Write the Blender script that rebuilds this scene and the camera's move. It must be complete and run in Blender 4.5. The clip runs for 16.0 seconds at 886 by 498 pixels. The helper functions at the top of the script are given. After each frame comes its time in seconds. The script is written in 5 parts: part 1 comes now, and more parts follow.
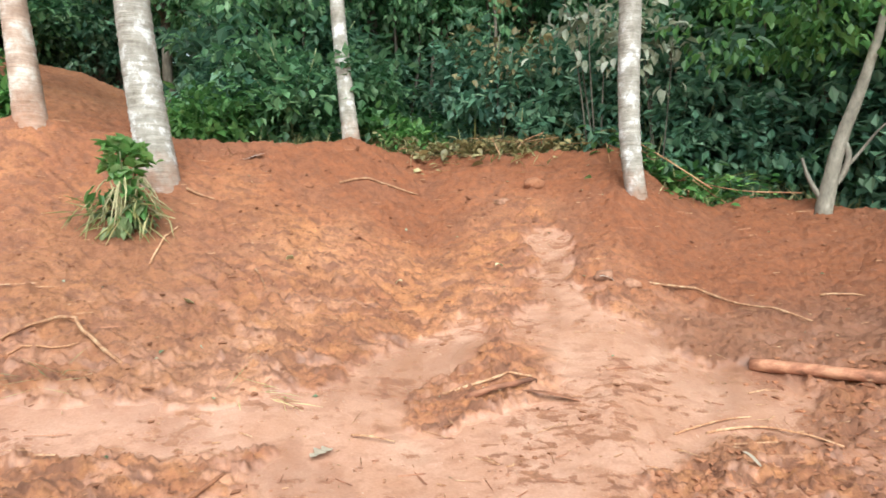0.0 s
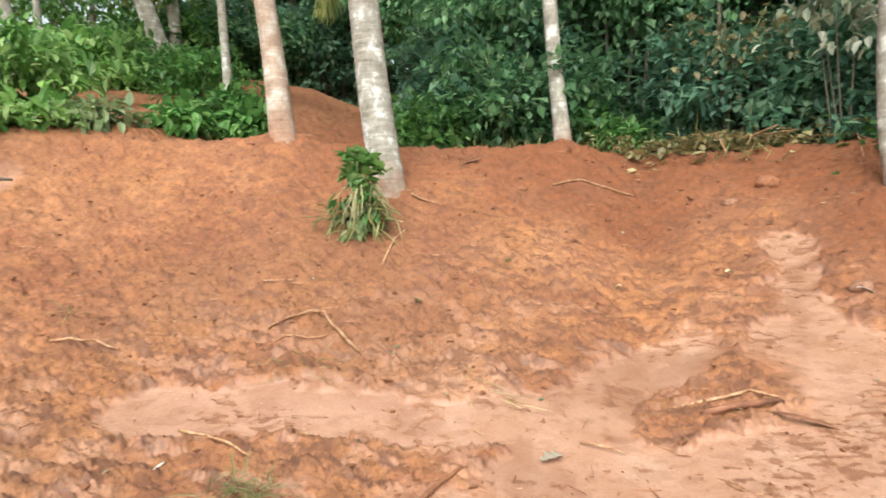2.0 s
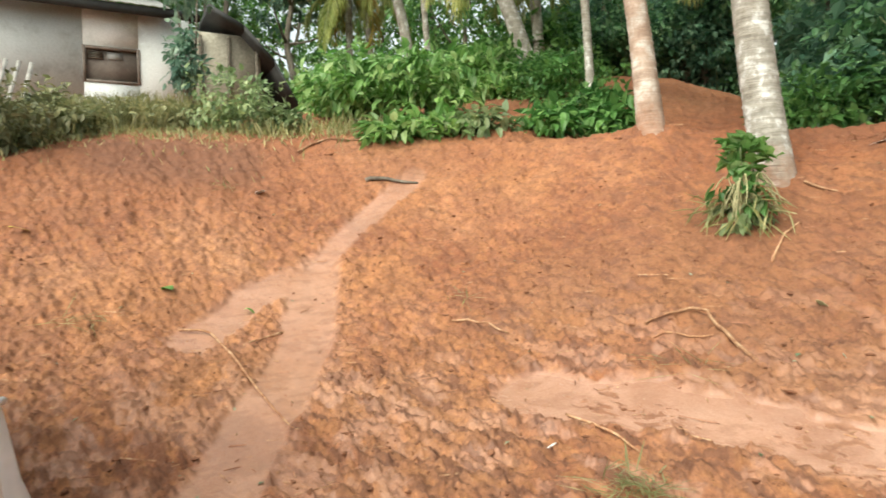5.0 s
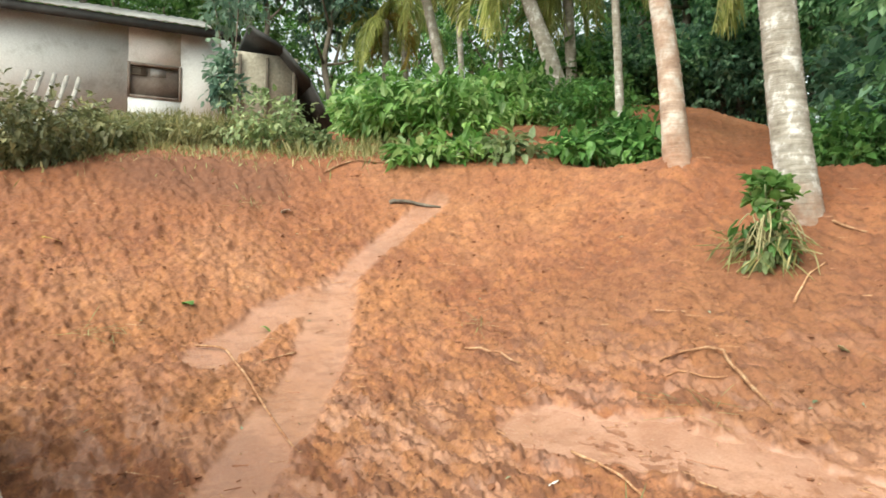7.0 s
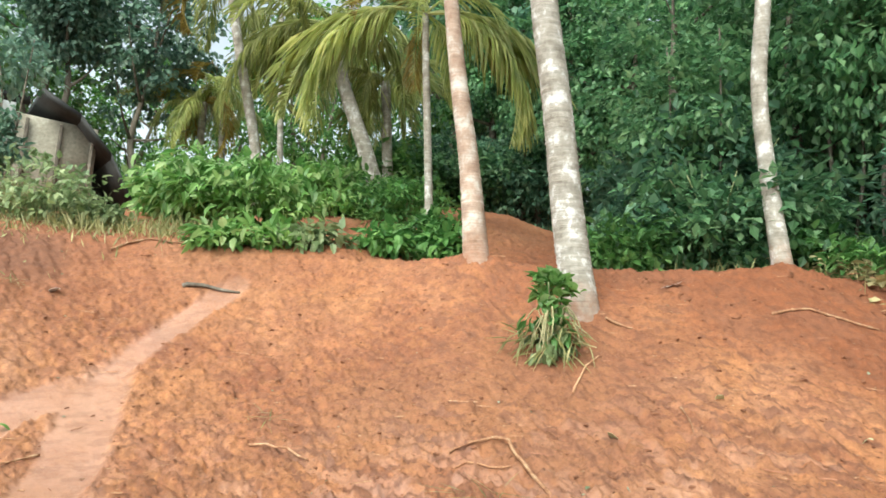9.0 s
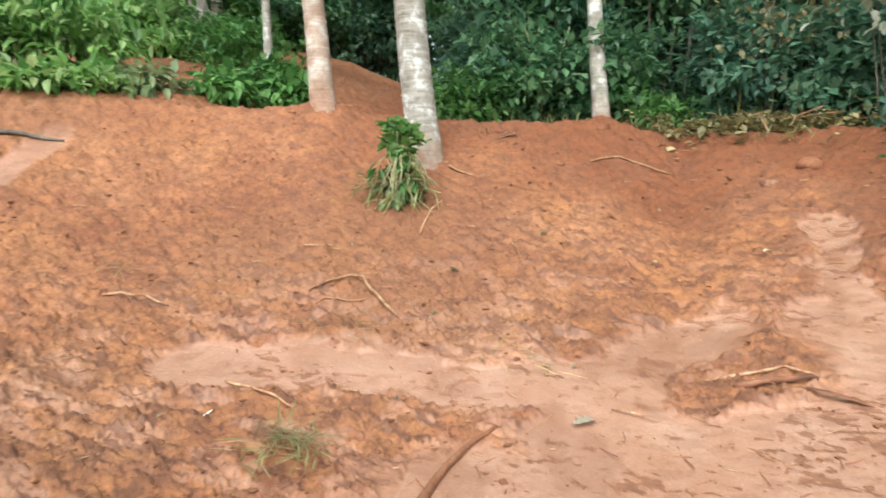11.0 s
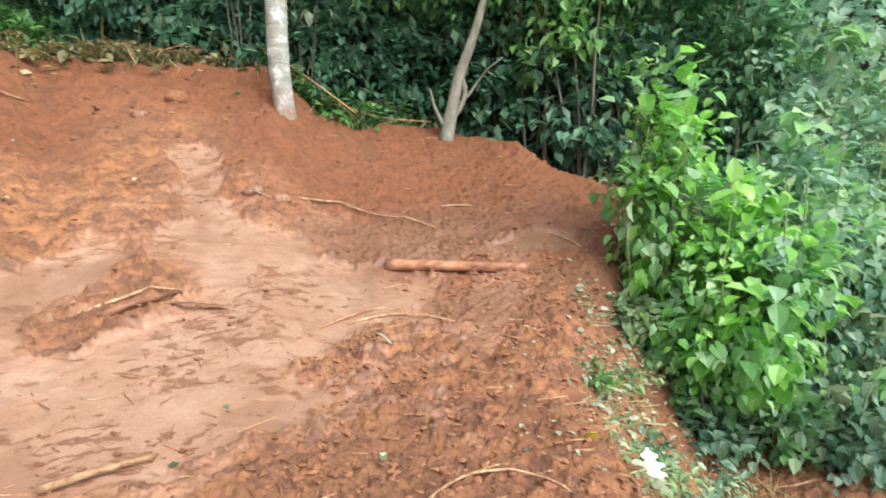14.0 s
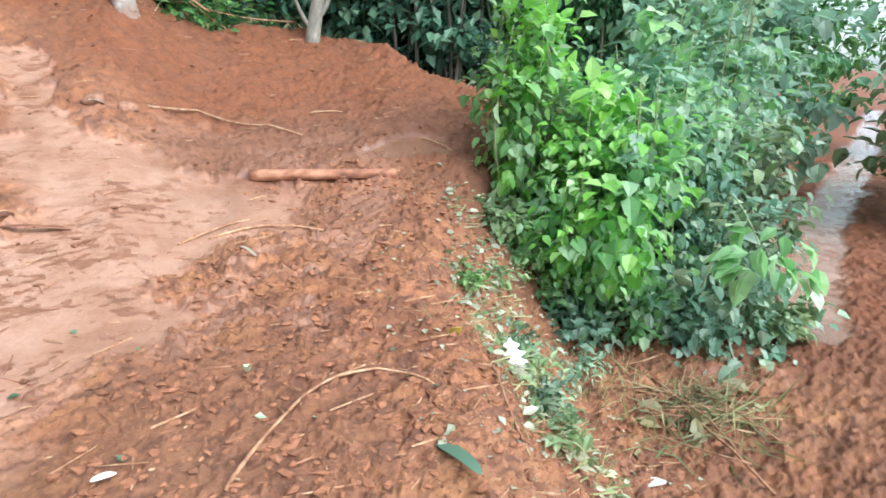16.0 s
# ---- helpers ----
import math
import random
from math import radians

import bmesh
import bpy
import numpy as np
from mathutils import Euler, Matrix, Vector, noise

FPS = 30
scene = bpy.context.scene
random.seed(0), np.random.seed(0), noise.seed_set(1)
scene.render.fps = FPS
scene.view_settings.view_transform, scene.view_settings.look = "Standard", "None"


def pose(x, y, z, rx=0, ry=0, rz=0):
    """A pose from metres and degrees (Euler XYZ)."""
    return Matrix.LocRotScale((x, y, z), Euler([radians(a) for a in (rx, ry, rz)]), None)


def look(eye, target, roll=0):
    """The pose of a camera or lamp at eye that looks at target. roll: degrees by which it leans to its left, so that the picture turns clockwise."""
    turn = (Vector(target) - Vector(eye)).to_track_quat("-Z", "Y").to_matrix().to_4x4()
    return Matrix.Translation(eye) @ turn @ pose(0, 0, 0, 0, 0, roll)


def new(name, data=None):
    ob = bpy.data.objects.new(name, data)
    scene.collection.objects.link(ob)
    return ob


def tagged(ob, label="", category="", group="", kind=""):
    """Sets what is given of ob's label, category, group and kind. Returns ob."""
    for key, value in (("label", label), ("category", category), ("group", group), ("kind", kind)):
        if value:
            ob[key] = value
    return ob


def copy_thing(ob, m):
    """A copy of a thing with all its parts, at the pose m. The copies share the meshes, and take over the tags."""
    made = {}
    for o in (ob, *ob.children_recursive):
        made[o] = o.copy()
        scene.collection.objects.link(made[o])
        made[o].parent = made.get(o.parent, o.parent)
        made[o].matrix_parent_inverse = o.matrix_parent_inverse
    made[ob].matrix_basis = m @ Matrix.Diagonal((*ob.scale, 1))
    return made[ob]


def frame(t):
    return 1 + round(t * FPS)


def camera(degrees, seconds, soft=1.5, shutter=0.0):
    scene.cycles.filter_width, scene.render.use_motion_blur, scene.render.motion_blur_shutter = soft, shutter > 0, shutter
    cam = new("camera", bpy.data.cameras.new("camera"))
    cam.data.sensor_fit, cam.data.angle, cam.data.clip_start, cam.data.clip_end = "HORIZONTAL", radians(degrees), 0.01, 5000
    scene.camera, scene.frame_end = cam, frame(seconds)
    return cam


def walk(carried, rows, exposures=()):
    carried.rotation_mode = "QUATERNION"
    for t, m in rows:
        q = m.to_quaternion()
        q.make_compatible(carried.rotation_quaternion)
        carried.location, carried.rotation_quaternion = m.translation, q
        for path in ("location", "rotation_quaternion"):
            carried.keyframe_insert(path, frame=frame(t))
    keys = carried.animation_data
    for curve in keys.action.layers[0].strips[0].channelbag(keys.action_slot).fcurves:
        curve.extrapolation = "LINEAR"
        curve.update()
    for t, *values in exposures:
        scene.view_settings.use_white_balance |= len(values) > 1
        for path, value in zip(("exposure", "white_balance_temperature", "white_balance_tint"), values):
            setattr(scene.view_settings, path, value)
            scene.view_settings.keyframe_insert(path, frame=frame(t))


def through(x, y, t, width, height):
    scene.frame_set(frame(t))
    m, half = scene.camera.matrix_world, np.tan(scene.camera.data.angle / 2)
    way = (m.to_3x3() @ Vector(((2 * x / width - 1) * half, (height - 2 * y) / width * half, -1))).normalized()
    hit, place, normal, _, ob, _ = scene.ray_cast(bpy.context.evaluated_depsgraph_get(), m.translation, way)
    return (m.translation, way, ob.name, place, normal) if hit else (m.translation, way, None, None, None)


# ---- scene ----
cam = camera(69.6, 16.0, soft=1.6, shutter=0.3)
# seconds, place, yaw, pitch, roll
PATH = [
    (0.00, 0.079, -0.022, 1.495, -0.00, -2.16, 0.97),
    (0.50, 0.008, -0.067, 1.520, 2.64, -2.59, 1.01),
    (1.00, -0.071, -0.078, 1.535, 6.45, -2.92, 2.02),
    (1.50, -0.081, -0.071, 1.543, 11.10, -2.18, 0.24),
    (2.00, -0.119, -0.067, 1.541, 17.23, -2.02, 1.00),
    (2.50, -0.143, -0.082, 1.545, 21.95, -2.09, 0.74),
    (3.00, -0.197, -0.081, 1.543, 26.31, -1.92, 0.76),
    (3.50, -0.236, -0.108, 1.538, 31.19, -1.96, 0.79),
    (4.00, -0.276, -0.138, 1.534, 36.04, -1.67, 1.45),
    (4.50, -0.326, -0.141, 1.516, 41.84, -1.55, 1.41),
    (5.00, -0.357, -0.160, 1.521, 47.31, -1.72, 1.24),
    (5.20, -0.360, -0.180, 1.524, 49.64, -1.69, 1.12),
    (5.72, -0.348, -0.167, 1.534, 53.46, -1.87, 0.73),
    (6.25, -0.312, -0.125, 1.552, 53.82, -1.76, 0.11),
    (6.78, -0.272, -0.074, 1.569, 51.66, -0.72, -0.57),
    (7.30, -0.251, -0.035, 1.578, 47.92, 1.92, -1.15),
    (7.50, -0.225, 0.027, 1.578, 46.11, 3.78, -1.16),
    (8.00, -0.229, 0.082, 1.584, 42.27, 6.79, -1.80),
    (8.50, -0.215, 0.132, 1.545, 38.36, 9.12, -2.24),
    (8.70, -0.210, 0.137, 1.527, 36.16, 9.30, -2.08),
    (9.22, -0.201, 0.090, 1.513, 32.95, 8.58, -1.97),
    (9.75, -0.186, -0.027, 1.496, 31.01, 4.46, -1.66),
    (10.28, -0.170, -0.144, 1.479, 28.15, -0.34, -1.32),
    (10.80, -0.155, -0.188, 1.462, 22.19, -3.08, -1.15),
    (11.00, -0.168, -0.175, 1.474, 19.75, -3.93, -0.77),
    (11.50, -0.102, -0.120, 1.387, 11.19, -4.16, -1.02),
    (12.00, -0.051, -0.059, 1.358, 2.15, -4.39, -0.46),
    (12.50, 0.017, -0.028, 1.333, -6.77, -4.36, -0.71),
    (13.00, 0.068, -0.082, 1.346, -13.73, -4.53, -0.47),
    (13.50, 0.118, -0.109, 1.330, -23.28, -5.95, -0.57),
    (14.00, 0.129, -0.086, 1.304, -29.93, -7.79, -0.39),
    (14.50, 0.134, -0.083, 1.277, -33.90, -10.56, 0.10),
    (15.00, 0.149, -0.081, 1.261, -36.40, -13.83, -0.06),
    (15.50, 0.177, -0.101, 1.260, -37.85, -15.48, -0.30),
    (16.00, 0.238, -0.124, 1.266, -40.34, -15.75, 0.14),
]

EXPOSURES = [(0.0, 1.08, 6070, 2), (2.0, 0.97, 6520, 2), (5.0, 0.93, 6820, 0), (7.5, 0.96, 6870, 0), (8.5, 1.09, 6520, -1), (11.0, 0.9, 6170, 1), (12.0, 0.86, 6120, 0), (13.0, 0.95, 5970, -2), (14.5, 1.07, 6020, 1), (16.0, 1.13, 5470, 2)]
walk(cam, [(t, pose(x, y, z, 90 + pitch, roll, yaw)) for t, x, y, z, yaw, pitch, roll in PATH], EXPOSURES)

# ---- light: a bright overcast sky, a weak wide sun ----
world = bpy.data.worlds.new("world")
scene.world = world
world.use_nodes = True
wn = world.node_tree
sky = wn.nodes.new("ShaderNodeTexSky")
sky.sky_type = 'NISHITA'
sky.sun_disc = False
sky.sun_elevation = radians(47)
sky.sun_rotation = radians(172)
sky.air_density = 1.0
sky.dust_density = 1.5
sky.ozone_density = 0.6
wn.nodes["Background"].inputs[1].default_value = 0.15
grey = wn.nodes.new("ShaderNodeHueSaturation")
grey.inputs["Saturation"].default_value = 0.35
wn.links.new(sky.outputs[0], grey.inputs["Color"])
wn.links.new(grey.outputs[0], wn.nodes["Background"].inputs[0])
sun_data = bpy.data.lights.new("sun", 'SUN')
sun_data.energy = 2.6
sun_data.angle = radians(65)
sun_data.color = (1.0, 0.95, 0.88)
sun = new("sun", sun_data)
sun.matrix_world = look((2.36, -16.8, 18.2), (0, 0, 0))


# ---- helpers of this scene ----
def part(name, bm, material, parent, label=""):
    me = bpy.data.meshes.new(name)
    bm.to_mesh(me)
    bm.free()
    for p in me.polygons:
        p.use_smooth = True
    me.materials.append(material)
    ob = new(name, me)
    ob.parent = parent
    if label:
        ob["label"] = label
    return ob


def mesh_of(name, verts, faces, material, smooth=True):
    me = bpy.data.meshes.new(name)
    me.from_pydata([tuple(v) for v in verts], [], [tuple(f) for f in faces])
    me.update()
    me.polygons.foreach_set("use_smooth", [smooth] * len(me.polygons))
    me.materials.append(material)
    return me


def thing(name, data, at, label, category, group="", kind=""):
    ob = new(name, data)
    ob.matrix_basis = at if isinstance(at, Matrix) else Matrix.Translation(at)
    return tagged(ob, label, category, group, kind)


def child(name, me, parent, label=""):
    ob = new(name, me)
    ob.parent = parent
    if label:
        ob["label"] = label
    return ob


TABLE = np.random.RandomState(7).rand(256, 256)


def vnoise(x, y, s=0):
    """Smooth value noise on a unit lattice, 0 to 1."""
    x, y = np.asarray(x, float) + 37.3 * s, np.asarray(y, float) + 11.7 * s
    i, j = np.floor(x).astype(int), np.floor(y).astype(int)
    u, v = x - i, y - j
    u, v = u * u * (3 - 2 * u), v * v * (3 - 2 * v)
    a = TABLE[i % 256, j % 256]
    b = TABLE[(i + 1) % 256, j % 256]
    c = TABLE[i % 256, (j + 1) % 256]
    d = TABLE[(i + 1) % 256, (j + 1) % 256]
    return (a * (1 - u) + b * u) * (1 - v) + (c * (1 - u) + d * u) * v


def fbm(x, y, n=4, s=0):
    total, amp, norm = 0.0, 1.0, 0.0
    for k in range(n):
        total = total + amp * vnoise(x * 2 ** k, y * 2 ** k, s + 3 * k)
        norm += amp
        amp *= 0.5
    return total / norm


def smooth(a, b, v):
    t = np.clip((v - a) / (b - a), 0, 1)
    return t * t * (3 - 2 * t)


# ---- materials ----
def node_tree(name):
    m = bpy.data.materials.new(name)
    m.use_nodes = True
    return m, m.node_tree.nodes, m.node_tree.links, m.node_tree.nodes["Principled BSDF"]


def ramp(nodes, stops):
    r = nodes.new("ShaderNodeValToRGB")
    el = r.color_ramp.elements
    while len(el) < len(stops):
        el.new(0.5)
    for e, (p, c) in zip(el, stops):
        e.position, e.color = p, (*c, 1)
    return r


def noise_node(nodes, links, coord, scale, detail=5, rough=0.6, stretch=(1, 1, 1)):
    n = nodes.new("ShaderNodeTexNoise")
    n.inputs["Scale"].default_value = scale
    n.inputs["Detail"].default_value = detail
    n.inputs["Roughness"].default_value = rough
    mp = nodes.new("ShaderNodeMapping")
    mp.inputs["Scale"].default_value = stretch
    links.new(coord, mp.inputs[0])
    links.new(mp.outputs[0], n.inputs[0])
    return n


def mixed(nodes, links, fac, a, b, mode='MIX'):
    m = nodes.new("ShaderNodeMix")
    m.data_type, m.blend_type = 'RGBA', mode
    for sock, v in ((m.inputs[0], fac), (m.inputs[6], a), (m.inputs[7], b)):
        if isinstance(v, (int, float)):
            sock.default_value = v
        elif isinstance(v, tuple):
            sock.default_value = (*v, 1)
        else:
            links.new(v, sock)
    return m.outputs[2]


def surface(name, stops, scale=4, rough=0.8, bump=0.3, bump_scale=30, fine=0.5, stretch=(1, 1, 1), metal=0.0, vary=0.25, rings=None, splash=False):
    """A weathered surface: broad stains, fine grain, relief, and some change from piece to piece."""
    m, nodes, links, bsdf = node_tree(name)
    co = nodes.new("ShaderNodeTexCoord").outputs["Object"]
    broad = noise_node(nodes, links, co, scale, 6, 0.65, stretch)
    col = ramp(nodes, stops)
    links.new(broad.outputs[0], col.inputs[0])
    grain = noise_node(nodes, links, co, bump_scale, 4, 0.7, rings or stretch)
    g = ramp(nodes, [(0.25, (1 - fine, 1 - fine, 1 - fine)), (0.75, (1 + 0.3 * fine,) * 3)])
    links.new(grain.outputs[0], g.inputs[0])
    c = mixed(nodes, links, 1.0, col.outputs[0], g.outputs[0], 'MULTIPLY')
    if splash:
        # red mud splashed and smeared on the foot
        xyz = nodes.new("ShaderNodeSeparateXYZ")
        links.new(co, xyz.inputs[0])
        smear = noise_node(nodes, links, co, 7, 5, 0.7)
        low = nodes.new("ShaderNodeMath")
        low.operation = 'MULTIPLY_ADD'
        low.inputs[1].default_value = -1.1
        links.new(smear.outputs[0], low.inputs[0])
        links.new(xyz.outputs[2], low.inputs[2])
        band = nodes.new("ShaderNodeMapRange")
        band.inputs[1].default_value, band.inputs[2].default_value = 0.0, -0.4
        band.inputs[3].default_value, band.inputs[4].default_value = 0.0, 0.5
        links.new(low.outputs[0], band.inputs[0])
        c = mixed(nodes, links, band.outputs[0], c, (0.36, 0.15, 0.075))
    info = nodes.new("ShaderNodeObjectInfo")
    hsv = nodes.new("ShaderNodeHueSaturation")
    mr = nodes.new("ShaderNodeMapRange")
    mr.inputs[3].default_value, mr.inputs[4].default_value = 1 - vary, 1 + vary
    links.new(info.outputs["Random"], mr.inputs[0])
    links.new(mr.outputs[0], hsv.inputs["Value"])
    links.new(c, hsv.inputs["Color"])
    links.new(hsv.outputs[0], bsdf.inputs["Base Color"])
    bsdf.inputs["Roughness"].default_value = rough
    bsdf.inputs["Metallic"].default_value = metal
    b = nodes.new("ShaderNodeBump")
    b.inputs["Strength"].default_value = bump
    b.inputs["Distance"].default_value = 0.02
    links.new(grain.outputs[0], b.inputs["Height"])
    links.new(b.outputs[0], bsdf.inputs["Normal"])
    return m


def leaf_material(name, dark, mid, light, rough=0.45, through=0.3):
    m, nodes, links, bsdf = node_tree(name)
    geo = nodes.new("ShaderNodeNewGeometry")
    info = nodes.new("ShaderNodeObjectInfo")
    col = ramp(nodes, [(0.0, dark), (0.55, mid), (1.0, light)])
    links.new(geo.outputs["Random Per Island"], col.inputs[0])
    co = nodes.new("ShaderNodeTexCoord").outputs["Object"]
    n = noise_node(nodes, links, co, 1.6, 3)
    g = ramp(nodes, [(0.3, (0.6, 0.68, 0.7)), (0.7, (1.2, 1.15, 1.0))])
    links.new(n.outputs[0], g.inputs[0])
    c = mixed(nodes, links, 1.0, col.outputs[0], g.outputs[0], 'MULTIPLY')
    hsv = nodes.new("ShaderNodeHueSaturation")
    mr = nodes.new("ShaderNodeMapRange")
    mr.inputs[3].default_value, mr.inputs[4].default_value = 0.75, 1.25
    links.new(info.outputs["Random"], mr.inputs[0])
    links.new(mr.outputs[0], hsv.inputs["Value"])
    links.new(c, hsv.inputs["Color"])
    links.new(hsv.outputs[0], bsdf.inputs["Base Color"])
    bsdf.inputs["Roughness"].default_value = rough
    tr = nodes.new("ShaderNodeBsdfTranslucent")
    links.new(hsv.outputs[0], tr.inputs[0])
    mx = nodes.new("ShaderNodeMixShader")
    mx.inputs[0].default_value = through
    links.new(bsdf.outputs[0], mx.inputs[1])
    links.new(tr.outputs[0], mx.inputs[2])
    links.new(mx.outputs[0], nodes["Material Output"].inputs[0])
    return m


def plain(name, colour, rough=0.5, metal=0.0, spec=0.5):
    m, nodes, links, bsdf = node_tree(name)
    co = nodes.new("ShaderNodeTexCoord").outputs["Object"]
    n = noise_node(nodes, links, co, 9, 5)
    g = ramp(nodes, [(0.3, tuple(v * 0.85 for v in colour)), (0.7, tuple(min(1, v * 1.08) for v in colour))])
    links.new(n.outputs[0], g.inputs[0])
    links.new(g.outputs[0], bsdf.inputs["Base Color"])
    bsdf.inputs["Roughness"].default_value = rough
    bsdf.inputs["Metallic"].default_value = metal
    bsdf.inputs["Specular IOR Level"].default_value = spec
    return m


def mud_material():
    m, nodes, links, bsdf = node_tree("red_laterite_mud")
    co = nodes.new("ShaderNodeTexCoord").outputs["Object"]
    def attr(n):
        a = nodes.new("ShaderNodeAttribute")
        a.attribute_name = n
        return a.outputs["Fac"]
    broad = noise_node(nodes, links, co, 0.7, 6, 0.6)
    c1 = ramp(nodes, [(0.34, (0.258, 0.0979, 0.0481)), (0.5, (0.365, 0.156, 0.0783)), (0.66, (0.454, 0.227, 0.125))])
    links.new(broad.outputs[0], c1.inputs[0])
    mid = noise_node(nodes, links, co, 9, 6, 0.7)
    c2 = ramp(nodes, [(0.32, (0.70, 0.66, 0.64)), (0.52, (1, 1, 1)), (0.72, (1.18, 1.15, 1.08))])
    links.new(mid.outputs[0], c2.inputs[0])
    dry = mixed(nodes, links, 1.0, c1.outputs[0], c2.outputs[0], 'MULTIPLY')
    # red of dug soil, its colour darkened further for shade below the trees
    red = mixed(nodes, links, 1.0, (0.235, 0.082, 0.034), c2.outputs[0], 'MULTIPLY')
    tan = mixed(nodes, links, 1.0, (0.436, 0.2, 0.0837), c2.outputs[0], 'MULTIPLY')
    half = nodes.new("ShaderNodeMath")
    half.operation = 'MULTIPLY'
    half.inputs[1].default_value = 0.65
    links.new(attr("ochre"), half.inputs[0])
    dry = mixed(nodes, links, half.outputs[0], dry, tan)
    dry = mixed(nodes, links, attr("fresh"), dry, red)
    crumb = noise_node(nodes, links, co, 34, 8, 0.80, (0.6, 1.0, 1.0))
    c5 = ramp(nodes, [(0.33, (0.46, 0.40, 0.38)), (0.40, (0.86, 0.83, 0.82)), (0.54, (1.04, 1.03, 1.0)), (0.70, (1.24, 1.2, 1.12))])
    links.new(crumb.outputs[0], c5.inputs[0])
    calm = nodes.new("ShaderNodeMapRange")
    calm.inputs[3].default_value, calm.inputs[4].default_value = 0.9, 0.5
    links.new(attr("fresh"), calm.inputs[0])
    dry = mixed(nodes, links, calm.outputs[0], dry, c5.outputs[0], 'MULTIPLY')
    # fleck contrast in the colour also stands in for shading on the crumbs
    fleck = noise_node(nodes, links, co, 21, 6, 0.75, (0.9, 1.1, 1.0))
    c6 = ramp(nodes, [(0.36, (0.46, 0.38, 0.34)), (0.42, (0.98, 0.96, 0.94)), (0.57, (1.04, 1.03, 1.0)), (0.64, (1.30, 1.26, 1.16))])
    links.new(fleck.outputs[0], c6.inputs[0])
    dry = mixed(nodes, links, calm.outputs[0], dry, c6.outputs[0], 'MULTIPLY')
    slick_n = noise_node(nodes, links, co, 3.0, 6, 0.65)
    c3 = ramp(nodes, [(0.3, (0.366, 0.188, 0.12)), (0.55, (0.435, 0.245, 0.172)), (0.75, (0.490, 0.302, 0.220))])
    links.new(slick_n.outputs[0], c3.inputs[0])
    wet = attr("wet")
    slick = mixed(nodes, links, 0.22, c3.outputs[0], c5.outputs[0], 'MULTIPLY')
    col = mixed(nodes, links, wet, dry, slick)
    # colour of dark soil, used too for the shade painted round flakes
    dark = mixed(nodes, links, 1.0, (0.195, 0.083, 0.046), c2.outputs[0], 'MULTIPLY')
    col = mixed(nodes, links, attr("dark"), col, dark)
    fine = noise_node(nodes, links, co, 60, 5, 0.75)
    c4 = ramp(nodes, [(0.3, (0.8, 0.78, 0.76)), (0.7, (1.12, 1.12, 1.12))])
    links.new(fine.outputs[0], c4.inputs[0])
    col = mixed(nodes, links, 0.8, col, c4.outputs[0], 'MULTIPLY')
    links.new(col, bsdf.inputs["Base Color"])
    mr = nodes.new("ShaderNodeMapRange")
    mr.inputs[3].default_value, mr.inputs[4].default_value = 0.85, 0.24
    links.new(wet, mr.inputs[0])
    links.new(mr.outputs[0], bsdf.inputs["Roughness"])
    film = nodes.new("ShaderNodeMath")
    film.operation = 'MULTIPLY'
    film.inputs[1].default_value = 0.6
    links.new(wet, film.inputs[0])
    links.new(film.outputs[0], bsdf.inputs["Coat Weight"])
    bsdf.inputs["Coat Roughness"].default_value = 0.26
    b = nodes.new("ShaderNodeBump")
    b.inputs["Distance"].default_value = 0.02
    inv = nodes.new("ShaderNodeMapRange")
    inv.inputs[3].default_value, inv.inputs[4].default_value = 0.95, 0.06
    links.new(wet, inv.inputs[0])
    links.new(inv.outputs[0], b.inputs["Strength"])
    links.new(crumb.outputs[0], b.inputs["Height"])
    b2 = nodes.new("ShaderNodeBump")
    b2.inputs["Distance"].default_value = 0.006
    b2.inputs["Strength"].default_value = 0.5
    links.new(fine.outputs[0], b2.inputs["Height"])
    links.new(b.outputs[0], b2.inputs["Normal"])
    links.new(b2.outputs[0], bsdf.inputs["Normal"])
    return m


MUD = mud_material()
PALM_BARK = surface("palm_bark", [(0.28, (0.151, 0.134, 0.107)), (0.42, (0.294, 0.267, 0.223)), (0.55, (0.401, 0.374, 0.329)), (0.62, (0.659, 0.65, 0.623))], 6, 0.9, 0.6, 9, 0.36, (1, 1, 0.8), vary=0.1, rings=(0.35, 0.35, 4.5), splash=True)
PINK_BARK = surface("mud_stained_palm_bark", [(0.3, (0.267, 0.16, 0.107)), (0.5, (0.445, 0.329, 0.258)), (0.63, (0.641, 0.587, 0.525))], 4.0, 0.9, 0.6, 9, 0.36, (1, 1, 0.8), vary=0.1, rings=(0.35, 0.35, 4.5), splash=True)
TREE_BARK = surface("tree_bark", [(0.3, (0.08, 0.065, 0.05)), (0.55, (0.19, 0.165, 0.13)), (0.75, (0.34, 0.31, 0.26))], 3, 0.9, 0.6, 22, 0.5, (1, 1, 0.4))
STEM = surface("green_grey_stem", [(0.3, (0.16, 0.20, 0.08)), (0.7, (0.40, 0.44, 0.24))], 5, 0.8, 0.3, 30, 0.4)
WOOD = surface("peeled_wood", [(0.36, (0.17, 0.068, 0.036)), (0.5, (0.32, 0.13, 0.07)), (0.64, (0.43, 0.21, 0.12))], 9, 0.8, 0.4, 18, 0.4, (0.35, 1, 1))
STRAW = surface("dry_stick", [(0.36, (0.28, 0.12, 0.06)), (0.5, (0.44, 0.23, 0.12)), (0.66, (0.60, 0.40, 0.24))], 14, 0.85, 0.4, 60, 0.5)
ROCK = surface("muddy_stone", [(0.3, (0.26, 0.12, 0.07)), (0.6, (0.40, 0.20, 0.12)), (0.8, (0.46, 0.30, 0.21))], 7, 0.85, 0.6, 30, 0.4)
